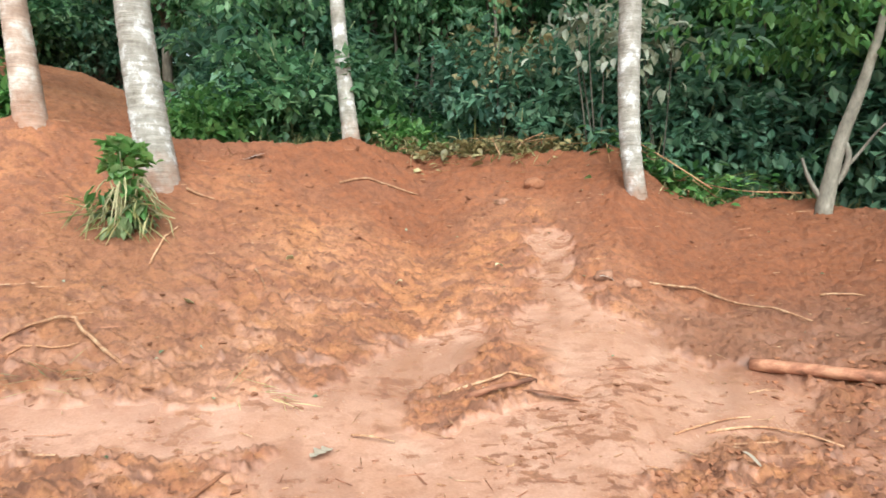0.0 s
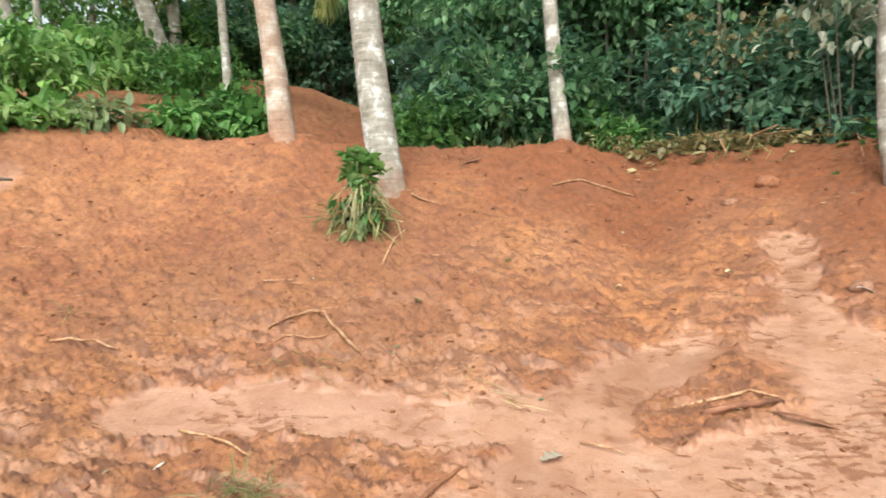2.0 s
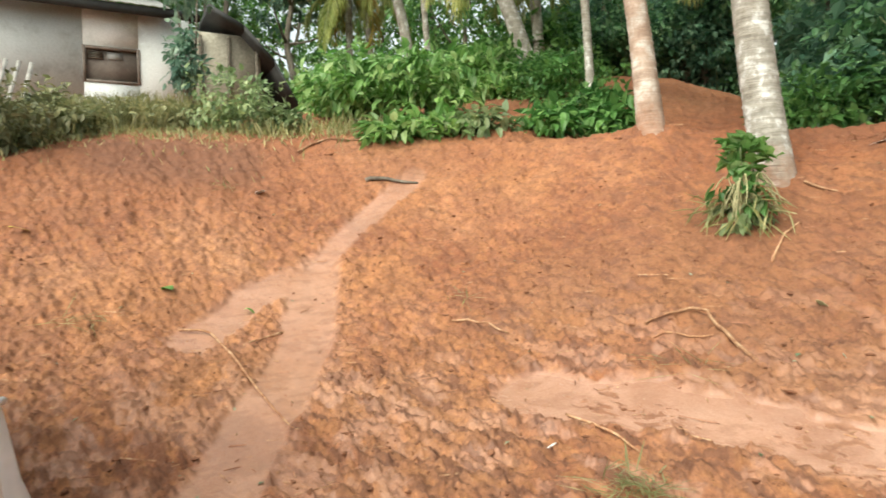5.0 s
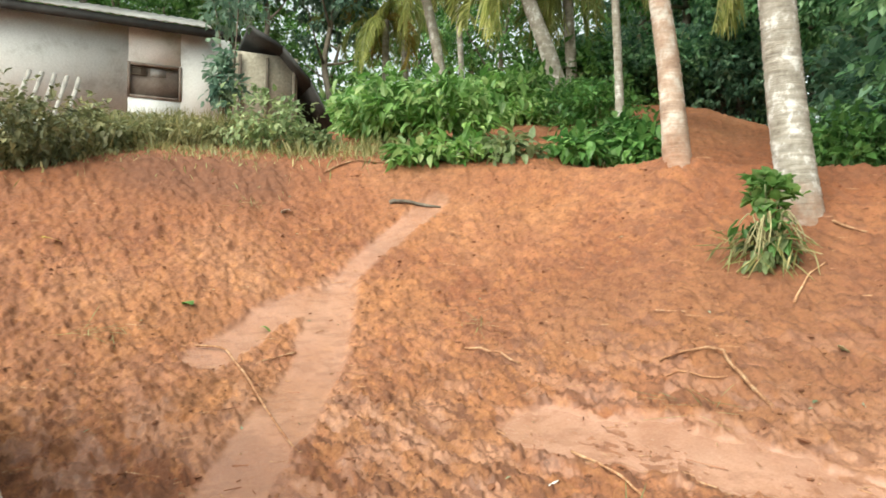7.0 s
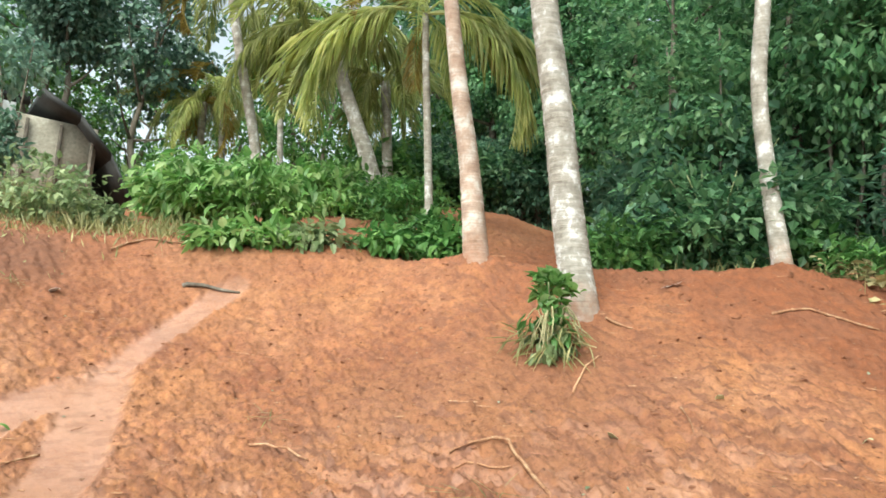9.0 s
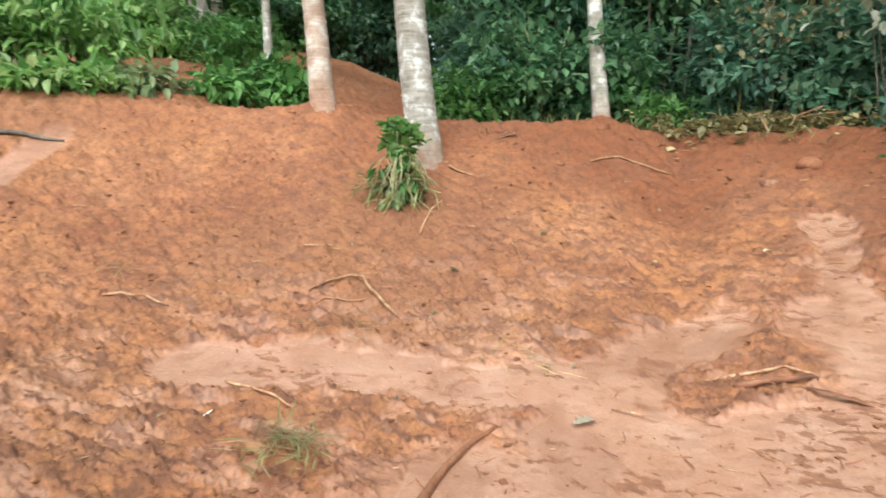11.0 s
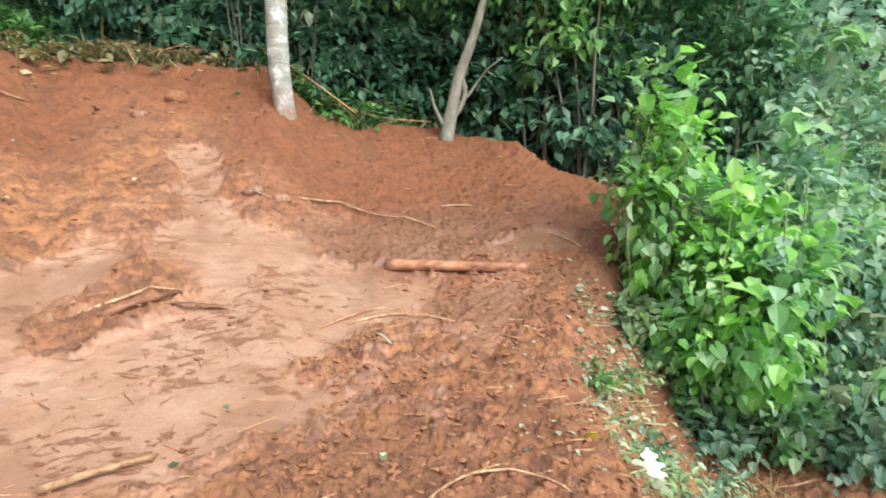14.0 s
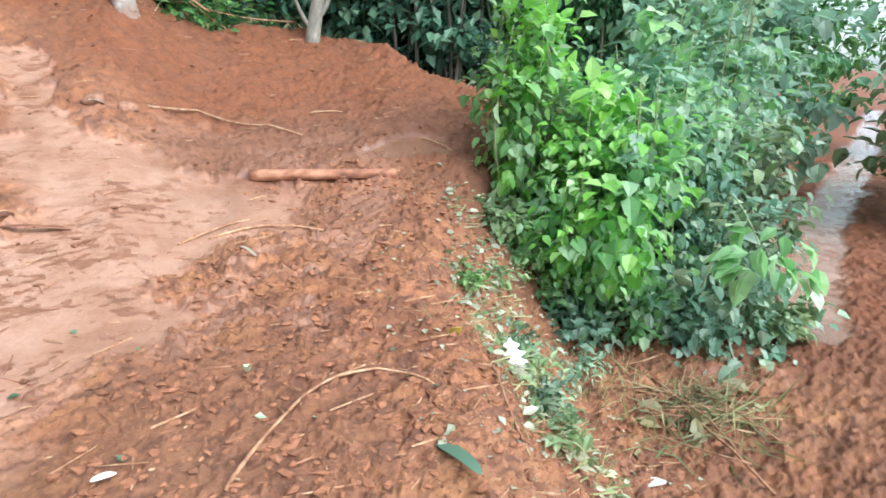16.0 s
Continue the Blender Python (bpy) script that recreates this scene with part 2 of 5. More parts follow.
CLOD = surface("red_clod", [(0.3, (0.241, 0.0951, 0.0453)), (0.6, (0.314, 0.131, 0.0657)), (0.8, (0.365, 0.183, 0.0951))], 8, 0.95, 0.6, 40, 0.4)
LEAF_DARK = leaf_material("forest_leaf", (0.070, 0.170, 0.085), (0.150, 0.320, 0.155), (0.30, 0.48, 0.27), 0.4, 0.5)
LEAF_DEEP = leaf_material("deep_forest_leaf", (0.072, 0.165, 0.115), (0.150, 0.300, 0.205), (0.30, 0.46, 0.33), 0.4, 0.5)
LEAF_MID = leaf_material("shrub_leaf", (0.055, 0.155, 0.045), (0.13, 0.30, 0.085), (0.26, 0.45, 0.16), 0.4, 0.45)
LEAF_BRIGHT = leaf_material("vine_leaf", (0.16, 0.38, 0.06), (0.30, 0.58, 0.11), (0.48, 0.70, 0.28), 0.4, 0.55)
LEAF_PALE = leaf_material("pale_underside_leaf", (0.09, 0.16, 0.08), (0.24, 0.32, 0.20), (0.46, 0.52, 0.40))
LEAF_DRY = leaf_material("withered_leaf", (0.16, 0.13, 0.06), (0.34, 0.28, 0.14), (0.50, 0.44, 0.26))
FROND = leaf_material("palm_frond_leaf", (0.26, 0.31, 0.10), (0.44, 0.48, 0.18), (0.60, 0.61, 0.32), 0.4, 0.55)
FROND_DRY = leaf_material("yellowing_frond_leaf", (0.22, 0.16, 0.035), (0.34, 0.26, 0.06), (0.44, 0.36, 0.12))
GRASS = leaf_material("grass_blade", (0.20, 0.22, 0.08), (0.36, 0.35, 0.16), (0.52, 0.48, 0.27))
GREY_BOARD = surface("weathered_grey_board", [(0.3, (0.24, 0.23, 0.21)), (0.7, (0.52, 0.50, 0.46))], 4, 0.85, 0.4, 30, 0.4, (0.4, 1, 1))
PLASTER = surface("whitewashed_wall", [(0.28, (0.52, 0.53, 0.50)), (0.45, (0.76, 0.79, 0.77)), (0.7, (0.83, 0.86, 0.85))], 1.6, 0.9, 0.2, 25, 0.2)
STONE_WALL = surface("bare_plaster_wall", [(0.3, (0.26, 0.23, 0.18)), (0.55, (0.42, 0.39, 0.31)), (0.75, (0.52, 0.49, 0.41))], 1.4, 0.95, 0.5, 14, 0.4)
ROOF = surface("sooty_roof_sheet", [(0.3, (0.016, 0.018, 0.018)), (0.7, (0.05, 0.052, 0.05))], 2, 0.75, 0.3, 20, 0.3)
SHEET = surface("weathered_roof_sheet", [(0.3, (0.20, 0.20, 0.19)), (0.7, (0.42, 0.42, 0.40))], 2, 0.6, 0.3, 20, 0.3)
SHUTTER = surface("brown_window_board", [(0.3, (0.13, 0.105, 0.085)), (0.7, (0.24, 0.20, 0.17))], 3, 0.8, 0.2, 25, 0.3)

# ---- the ground: a hillside cut by earth movers ----
# bearing (degrees left of north), crest distance, crest elevation seen from 1.5 m
CREST = np.array([
 (-180,9,-6),(-75,9,-6),(-55,6.6,-5.2),(-45,6.4,-3.6),(-41,6.6,-2.2),(-38,7.0,-0.1),(-34,7.4,0.7),(-30,7.6,1.4),(-26,7.4,1.7),(-23.5,7.2,1.0),(-20,7.2,2.6),(-16,7.4,6.2),
 (-10,7.5,6.2),(-3,7.5,5.9),(1,7.7,5.7),(7,7.4,7.0),(14,7.2,7.2),(23,7.2,7.3),(33,7.4,8.0),(44,8.0,7.5),(62,9,7.9),(76,9,7.2),(84,9,5.5),(110,10,2),(140,9,-6),(180,9,-6)])
EDGE=[(7.5,6.2),(4.0,3.65),(2.9,2.95),(2.2,2.35),(1.95,1.7),(1.65,1.3),(1.3,0.75),(1.2,-1.5),(1.2,-60)]
def edge_dist(x,y):
    """signed distance beyond the bank edge towards the road (positive = road side)"""
    best=np.full(np.shape(x),1e9); sign=np.ones(np.shape(x))
    P=[(60,44)]+EDGE
    for (x0,y0),(x1,y1) in zip(P[:-1],P[1:]):
        dx,dy=x1-x0,y1-y0; t=np.clip(((x-x0)*dx+(y-y0)*dy)/(dx*dx+dy*dy),0,1)
        d=np.hypot(x-x0-t*dx,y-y0-t*dy); s=np.where(dx*(y-y0)-dy*(x-x0)>0,1,-1)
        upd=d<best; best=np.where(upd,d,best); sign=np.where(upd,s,sign)
    return best*sign
def ground_z(x,y):
    x=np.asarray(x,float);y=np.asarray(y,float)
    az=np.degrees(np.arctan2(-x,y)); r=np.hypot(x,y)
    R=np.interp(az,CREST[:,0],CREST[:,1]); el=np.interp(az,CREST[:,0],CREST[:,2])
    zc=1.5+R*np.tan(np.radians(el))
    p=np.interp(az,[-40,0,30,60],[2.3,2.4,2.6,2.8])
    z=zc*np.minimum(r/R,1)**p
    # beyond the crest
    o=np.maximum(r-R-np.interp(az,[14,20,27,36,44],[0,0.9,1.3,1.1,0]),0)
    up=np.interp(az,[-60,-35,-18,0,14,19,24,29,36,42,55,80,120],[0,-.25,-.15,-.02,-.02,.06,.30,.385,.41,.34,.28,.22,0])
    z=z+up*9*(1-np.exp(-o/9))*np.where(up>0,1.25,1)
    d=edge_dist(x,y)
    road=-0.62
    w=smooth(-0.12,0.9,d)
    return z*(1-w)+road*w


# wheel ruts and slicks of wet clay: half width and the line of each
RUTS = [
    (0.25, [(-2.96, 3.05), (-2.2, 3.27), (-1.4, 3.38), (-0.54, 3.63), (-0.2, 4.27), (0.26, 4.58)]),
    (0.17, [(1.06, 4.75), (1.02, 5.28), (1.06, 5.9)]),
    (0.36, [(0.85, 4.50), (1.17, 4.2), (1.4, 3.95), (1.9, 3.68)]),
    (0.42, [(1.35, 3.9), (1.05, 3.45), (0.40, 3.08), (-0.44, 2.98)]),
    (0.32, [(-1.07, 2.53), (-0.34, 2.62), (0.3, 2.68), (0.85, 2.78)]),
    (0.13, [(-6.22, 4.8), (-6.17, 4.13), (-6.02, 3.57), (-5.77, 3.14)]),
    (0.21, [(-5.85, 3.22), (-5.31, 2.78), (-4.79, 2.42), (-4.31, 1.96), (-3.98, 1.58), (-3.61, 1.27), (-3.2, 0.9)]),
    (0.17, [(-5.80, 3.00), (-5.7, 2.4), (-5.45, 1.98), (-5.36, 1.75)]),
    (0.17, [(2.95, 3.9), (3.35, 3.83)]),
    (0.30, [(5.2, 1.6), (7.5, 2.4), (10.0, 3.0), (16, 4.6), (34, 9.6)]),
]
TREADS = [(0.34, [(0.25, 4.3), (0.62, 5.0), (0.7, 5.9)]), (0.30, [(1.35, 4.7), (1.45, 5.6)]), (0.5, [(-2.5, 3.9), (-1.4, 4.6), (-0.2, 5.0)]),
          (0.42, [(-1.8, 4.7), (-0.8, 5.5), (0.2, 6.0)]), (0.24, [(-5.43, 3.5), (-4.84, 3.0), (-4.31, 2.57), (-3.86, 2.18), (-3.3, 1.66)]), (0.3, [(-7.4, 3.9), (-6.4, 3.0), (-5.8, 1.9)])]


def line_distance(x, y, pts):
    """Distance from a line of points, and the way along it."""
    best, along, run = np.full(np.shape(x), 1e9), np.zeros(np.shape(x)), 0.0
    for (x0, y0), (x1, y1) in zip(pts[:-1], pts[1:]):
        dx, dy = x1 - x0, y1 - y0
        ln = math.hypot(dx, dy)
        t = np.clip(((x - x0) * dx + (y - y0) * dy) / ln ** 2, 0, 1)
        d = np.hypot(x - x0 - t * dx, y - y0 - t * dy)
        nearer = d < best
        best, along = np.where(nearer, d, best), np.where(nearer, run + t * ln, along)
        run += ln
    return best, along


def ground_maps(x, y):
    """Fine relief in metres and how wet, how freshly dug and how dark the soil is; dark also holds painted flake shade.
    """
    calm = smooth(-3.2, -2.4, x) * 0.7 + 0.3
    wob = calm * (0.34 * (fbm(x * 1.6, y * 1.6, 4, 5) - 0.5) + 0.18 * (fbm(x * 7, y * 7, 3, 8) - 0.5))
    wet = np.zeros(np.shape(x))
    for half, pts in RUTS:
        d, s = line_distance(x, y, pts)
        worn = 0.72 if pts[0][0] < -5 else 1.0
        wet = np.maximum(wet, worn * (1 - smooth(half * 0.85, half * 1.1 + 0.05, d + wob)) * smooth(-0.3, 0.3, s + 2 * wob) ** (worn < 1))
    patches = smooth(0.58, 0.66, fbm(x * 1.1, y * 1.1, 4, 2)) * smooth(5.4, 3.6, np.hypot(x, y)) * 0.5
    wet = np.maximum(wet, patches * (ground_z(x, y) < 1.0))
    islands = calm * smooth(0.595, 0.625, 0.42 * fbm(x * 2.6, y * 3.4, 3, 22) + 0.58 * fbm(x * 17, y * 36, 4, 21))
    lumps = islands * wet
    slick = wet
    wet = wet * (1 - 0.6 * islands)
    wet = np.maximum(wet, 0.40 * smooth(6.0, 4.2, np.hypot(x, y)) * smooth(0.50, 0.40, fbm(x * 4, y * 8, 5, 50)) * (edge_dist(x, y) < -0.5))
    rough = 1 - smooth(0.15, 0.75, slick)
    near = smooth(24, 14, np.hypot(x, y))
    # torn flakes, crumbs and shallow hollows left by tracks and feet
    flake = smooth(0.525, 0.555, fbm(x * 6.5 + 0.5 * vnoise(x * 3, y * 3, 81), y * 13, 5, 91)) * 0.020
    flake = flake + smooth(0.55, 0.585, fbm(x * 19, y * 31, 3, 92)) * 0.015
    hollow = smooth(0.55, 0.64, fbm(x * 4.5, y * 6.5, 4, 94)) * 0.022
    clods = flake - hollow + np.maximum(fbm(x * 40, y * 52, 2, 66) - 0.56, 0) * 0.07 + (fbm(x * 3.1 + 0.6 * vnoise(x * 2, y * 2, 3), y * 3.9, 5, 4) - 0.5) * 0.02
    way = np.arctan2(x, y) * 4.5
    streak = fbm(way * 8, np.hypot(x, y) * 21, 4, 71)
    clods = clods + np.maximum(streak - 0.55, 0) * 0.13 * smooth(6.2, 5.0, np.hypot(x, y))
    clods = clods * (0.45 + 0.55 * smooth(1.5, 3.8, np.hypot(x, y)))
    z = rough * clods + (fbm(x * 0.9, y * 0.9, 3, 9) - 0.5) * 0.06 - 0.018 * slick
    z = z + (fbm(x * 24, y * 24, 2, 12) - 0.5) * 0.014 * (0.15 + 0.85 * rough)
    for half, pts in TREADS:
        d, s = line_distance(x, y, pts)
        band = 1 - smooth(half * 0.7, half, d + 0.4 * wob)
        z = z + band * (1 - 0.8 * wet) * 0.010 * np.sin(s * 44 + 16 * d + 14 * wob) * (0.4 + 0.6 * smooth(0.3, 0.6, fbm(x * 2, y * 2, 2, 30)))
    for px, py in ((-2.52, 5.98), (-3.86, 6.22), (-0.97, 7.5), (2.04, 6.36)):
        z = z + 0.09 * np.exp(-((x - px) ** 2 + (y - py) ** 2) / 0.075)
    heap = np.exp(-(((x - 0.5) / 0.30) ** 2 + ((y - 4.2) / 0.26) ** 2) ** 2)
    z = z + heap * (0.05 + 0.10 * (fbm(x * 9, y * 9, 3, 60) - 0.5))
    wet = wet * (1 - heap)
    r = np.hypot(x, y)
    fresh = smooth(5.4, 7.0, r + 1.1 * smooth(0.6, 2.0, x) + 2.2 * (fbm(x * 0.8, y * 0.8, 3, 14) - 0.5))
    # less on the left; upslope the dark red includes painted tree shade
    fresh = fresh * (1 - 0.55 * smooth(-3.8, -5.6, x)) * (1 - 0.8 * smooth(24, 34, np.degrees(np.arctan2(-x, y))) * smooth(8.2, 7.4, r))
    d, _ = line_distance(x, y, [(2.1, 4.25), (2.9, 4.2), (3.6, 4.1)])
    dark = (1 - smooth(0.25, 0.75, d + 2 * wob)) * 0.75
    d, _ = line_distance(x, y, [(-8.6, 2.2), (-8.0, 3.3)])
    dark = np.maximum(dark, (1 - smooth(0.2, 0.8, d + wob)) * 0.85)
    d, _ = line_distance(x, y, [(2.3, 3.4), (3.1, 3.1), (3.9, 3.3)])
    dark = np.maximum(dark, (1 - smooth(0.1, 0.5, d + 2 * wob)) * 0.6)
    d, _ = line_distance(x, y, [(-3.4, 4.3), (-2.7, 4.9), (-2.0, 5.2), (-1.9, 4.7), (-1.9, 4.2)])
    dark = np.maximum(dark, (1 - smooth(0.2, 1.2, d + 2 * wob)) * 0.5)
    d, _ = line_distance(x, y, [(0.0, 1.0), (0.6, 1.45), (1.0, 1.8)])
    dark = np.maximum(dark, (1 - smooth(0.25, 0.8, d + wob)) * 0.5)
    wet = wet * smooth(0.35, 0.75, d + wob)
    dark = np.maximum(dark, 0.6 * lumps)
    # dark flecks painted in as the shaded sides of soil flakes
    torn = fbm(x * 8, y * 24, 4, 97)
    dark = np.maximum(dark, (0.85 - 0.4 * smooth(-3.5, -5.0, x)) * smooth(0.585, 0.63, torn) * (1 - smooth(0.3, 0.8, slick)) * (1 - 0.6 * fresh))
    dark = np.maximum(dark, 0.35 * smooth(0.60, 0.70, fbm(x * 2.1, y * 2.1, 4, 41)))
    # shadow of the raised streaks, coloured into the soil
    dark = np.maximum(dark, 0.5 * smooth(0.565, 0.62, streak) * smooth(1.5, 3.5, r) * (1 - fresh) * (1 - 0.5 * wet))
    dark = np.maximum(dark, 0.45 * smooth(0.0, 0.5, edge_dist(x, y)) * smooth(0.42, 0.58, fbm(x * 1.7, y * 1.7, 4, 43)))
    for px, py, w in ((0.98, 1.50, 0.11), (1.12, 1.95, 0.08), (0.62, 1.72, 0.07)):
        dark = np.maximum(dark, 0.8 * (1 - smooth(0.4 * w, w, np.hypot(x - px, y - py) + 0.3 * wob)))
    ochre = smooth(4.3, 5.1, r + 1.6 * (fbm(x * 1.3, y * 1.3, 4, 15) - 0.5)) * (1 - fresh) * smooth(-7.5, -5.5, x) * smooth(0.9, -0.6, x) * smooth(0.38, 0.55, fbm(x * 1.1, y * 1.1, 4, 16))
    ochre = np.maximum(ochre, 0.8 * smooth(0.44, 0.39, torn) * (1 - fresh))
    return z * near, wet, fresh, dark, ochre


def top(x, y):
    """Height of the finished ground at one place."""
    return float(ground_z(x, y) + ground_maps(np.array([x]), np.array([y]))[0][0])


def build_ground():
    az = np.concatenate([np.arange(-180, -82, 1.0), np.arange(-82, 92, 0.17), np.arange(92, 180, 1.0)])
    rr = [0.05]
    while rr[-1] < 1.3:
        rr.append(rr[-1] + 0.04)
    while rr[-1] < 3.0:
        rr.append(rr[-1] + 0.010)
    while rr[-1] < 6.0:
        rr.append(rr[-1] + 0.014)
    while rr[-1] < 9.6:
        rr.append(rr[-1] + 0.022)
    while rr[-1] < 16.5:
        rr.append(rr[-1] + 0.07)
    while rr[-1] < 900:
        rr.append(rr[-1] * 1.06)
    rr = np.array(rr)
    A, R = np.meshgrid(np.radians(az), rr)
    x, y = -R * np.sin(A), R * np.cos(A)
    fine, wet, fresh, dark, ochre = ground_maps(x, y)
    z = ground_z(x, y) + fine
    n, m = x.shape
    verts = np.stack([x, y, z], -1).reshape(-1, 3)
    i, j = np.meshgrid(np.arange(n - 1), np.arange(m), indexing="ij")
    a = i * m + j
    b = i * m + (j + 1) % m
    faces = np.stack([a, a + m, b + m, b], -1).reshape(-1, 4)
    me = bpy.data.meshes.new("ground")
    me.vertices.add(len(verts))
    me.vertices.foreach_set("co", verts.astype(np.float32).ravel())
    me.loops.add(faces.size)
    me.loops.foreach_set("vertex_index", faces.astype(np.int32).ravel())
    me.polygons.add(len(faces))
    me.polygons.foreach_set("loop_start", np.arange(0, faces.size, 4, dtype=np.int32))
    me.polygons.foreach_set("use_smooth", np.ones(len(faces), dtype=bool))
    me.update(calc_edges=True)
    me.validate()
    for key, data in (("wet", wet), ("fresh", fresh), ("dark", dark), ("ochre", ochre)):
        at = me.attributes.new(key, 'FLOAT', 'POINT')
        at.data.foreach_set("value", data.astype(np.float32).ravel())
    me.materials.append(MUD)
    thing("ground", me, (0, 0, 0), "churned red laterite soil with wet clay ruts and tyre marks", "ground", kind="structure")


build_ground()


# ---- shapes for plants and wood ----
def tube(points, radii, sides=8, wobble=0.0, seed=0, bm=None, caps=True):
    """A tapered tube along points."""
    rng = random.Random(seed)
    bm = bm or bmesh.new()
    pts = [Vector([float(c) for c in p]) for p in points]
    rings = []
    side = None
    for k, p in enumerate(pts):
        way = (pts[min(k + 1, len(pts) - 1)] - pts[max(k - 1, 0)]).normalized()
        if side is None:
            side = way.orthogonal().normalized()
        side = (side - way * side.dot(way)).normalized()
        up = way.cross(side)
        ring = []
        for s in range(sides):
            a = 2 * math.pi * s / sides
            r = float(radii[k]) * (1 + rng.uniform(-wobble, wobble))
            ring.append(bm.verts.new(p + r * (math.cos(a) * side + math.sin(a) * up)))
        rings.append(ring)
    for r0, r1 in zip(rings[:-1], rings[1:]):
        for s in range(sides):
            bm.faces.new((r0[s], r0[(s + 1) % sides], r1[(s + 1) % sides], r1[s]))
    if caps:
        bm.faces.new(rings[0][::-1])
        bm.faces.new(rings[-1])
    return bm


def curve_points(points, n):
    """Catmull-Rom points through a few given ones."""
    P = [np.array(p, float) for p in points]
    P = [2 * P[0] - P[1]] + P + [2 * P[-1] - P[-2]]
    out = []
    for k in range(n):
        u = k / (n - 1) * (len(P) - 3)
        i = min(int(u), len(P) - 4)
        t = u - i
        a, b, c, d = P[i:i + 4]
        out.append(0.5 * (2 * b + (c - a) * t + (2 * a - 5 * b + 4 * c - d) * t * t + (3 * b - a - 3 * c + d) * t ** 3))
    return out


def leaves(centres, ways, ups, lengths, widths, fold=0.25, droop=0.2, blade=False):
    """Vertices and faces of many leaves; each springs from its centre along its way. blade: six points in place of four."""
    c, w, u = (np.asarray(a, float) for a in (centres, ways, ups))
    w = w / np.linalg.norm(w, axis=1, keepdims=True)
    s = np.cross(w, u)
    s = s / (np.linalg.norm(s, axis=1, keepdims=True) + 1e-9)
    n = np.cross(s, w)
    L, W = np.asarray(lengths)[:, None], np.asarray(widths)[:, None]
    tip = c + w * L - n * L * droop
    if not blade:
        left = c + w * L * 0.45 + s * W + n * (W * fold - L * droop * 0.3)
        right = c + w * L * 0.45 - s * W + n * (W * fold - L * droop * 0.3)
        v = np.stack([c, right, tip, left], 1).reshape(-1, 3)
        b = np.arange(len(c))[:, None] * 4
        f = np.concatenate([b + np.array([[0, 1, 2]]), b + np.array([[0, 2, 3]])], 1).reshape(-1, 3)
        return v, f
    l1 = c + w * L * 0.28 + s * W * 0.95 + n * W * fold
    r1 = c + w * L * 0.28 - s * W * 0.95 + n * W * fold
    l2 = c + w * L * 0.68 + s * W * 0.72 + n * (W * fold - L * droop * 0.4)
    r2 = c + w * L * 0.68 - s * W * 0.72 + n * (W * fold - L * droop * 0.4)
    m1 = c + w * L * 0.5 - n * L * droop * 0.2
    v = np.stack([c, r1, r2, tip, l2, l1, m1], 1).reshape(-1, 3)
    b = np.arange(len(c))[:, None] * 7
    f = np.concatenate([b + np.array([t]) for t in ([0, 1, 6], [1, 2, 6], [2, 3, 6], [3, 4, 6], [4, 5, 6], [5, 0, 6])], 1).reshape(-1, 3)
    return v, f


def unit(rng, n):
    v = rng.normal(size=(n, 3))
    return v / np.linalg.norm(v, axis=1, keepdims=True)


def crown_mesh(name, seed, material, clumps, per, box, size, lift=0.0, slim=0.34, blade=False, hollow=0.35, spread=0.42):
    """A crown of clumps of leaves in an uneven ellipsoid: box is half width, half depth, low and high."""
    rng = np.random.RandomState(seed)
    hx, hy, z0, z1 = box
    d = unit(rng, clumps)
    r = hollow + (1 - hollow) * rng.rand(clumps) ** 0.6
    r = r * (0.75 + 0.5 * rng.rand(clumps))
    mid = np.stack([d[:, 0] * hx * r, d[:, 1] * hy * r, (z0 + z1) / 2 + d[:, 2] * (z1 - z0) / 2 * r], 1)
    big = spread * (0.6 + 0.8 * rng.rand(clumps))
    c = np.repeat(mid, per, 0) + unit(rng, clumps * per) * (rng.rand(clumps * per, 1) ** 0.5) * np.repeat(big, per)[:, None] * np.array([1, 1, 0.6])
    c[:, 2] = np.maximum(c[:, 2], 0.03)
    away = c - np.array([0, 0, (z0 + z1) / 2])
    away = away / (np.linalg.norm(away, axis=1, keepdims=True) + 1e-6)
    way = unit(rng, len(c)) * 0.8 + away * 0.6 + np.array([0, 0, -0.25 + lift])
    up = unit(rng, len(c)) * 0.45 + np.array([0, 0, 1.0])
    L = size * (0.6 + 0.8 * rng.rand(len(c)))
    v, f = leaves(c, way, up, L, L * slim, 0.25, 0.25, blade)
    return mesh_of(name, v, f, material, False)


# ---- palms ----
def palm_trunk(line, radii, material, bole=1.3):
    ln = sum((Vector(b) - Vector(a)).length for a, b in zip(line[:-1], line[1:]))
    n = max(20, int(ln / 0.022))
    pts = curve_points(line, n)
    rng = random.Random(int(1000 * abs(line[0][0])))
    rad, step = [], 0.0
    gap = 0.07
    for k in range(n):
        u = k / (n - 1) * (len(radii) - 1)
        i = min(int(u), len(radii) - 2)
        r = radii[i] + (radii[i + 1] - radii[i]) * (u - i)
        s = k / (n - 1) * ln
        step += ln / (n - 1)
        if step > gap:
            step, gap = 0.0, rng.uniform(0.055, 0.10)
        ring = 1.010 if step < 0.023 else 0.996
        flare = 1 + (bole - 1) * math.exp(-s / 0.22)
        rad.append(r * ring * flare * (1 + 0.015 * rng.uniform(-1, 1)))
    return tube(pts, rad, 18, 0.02, 3)


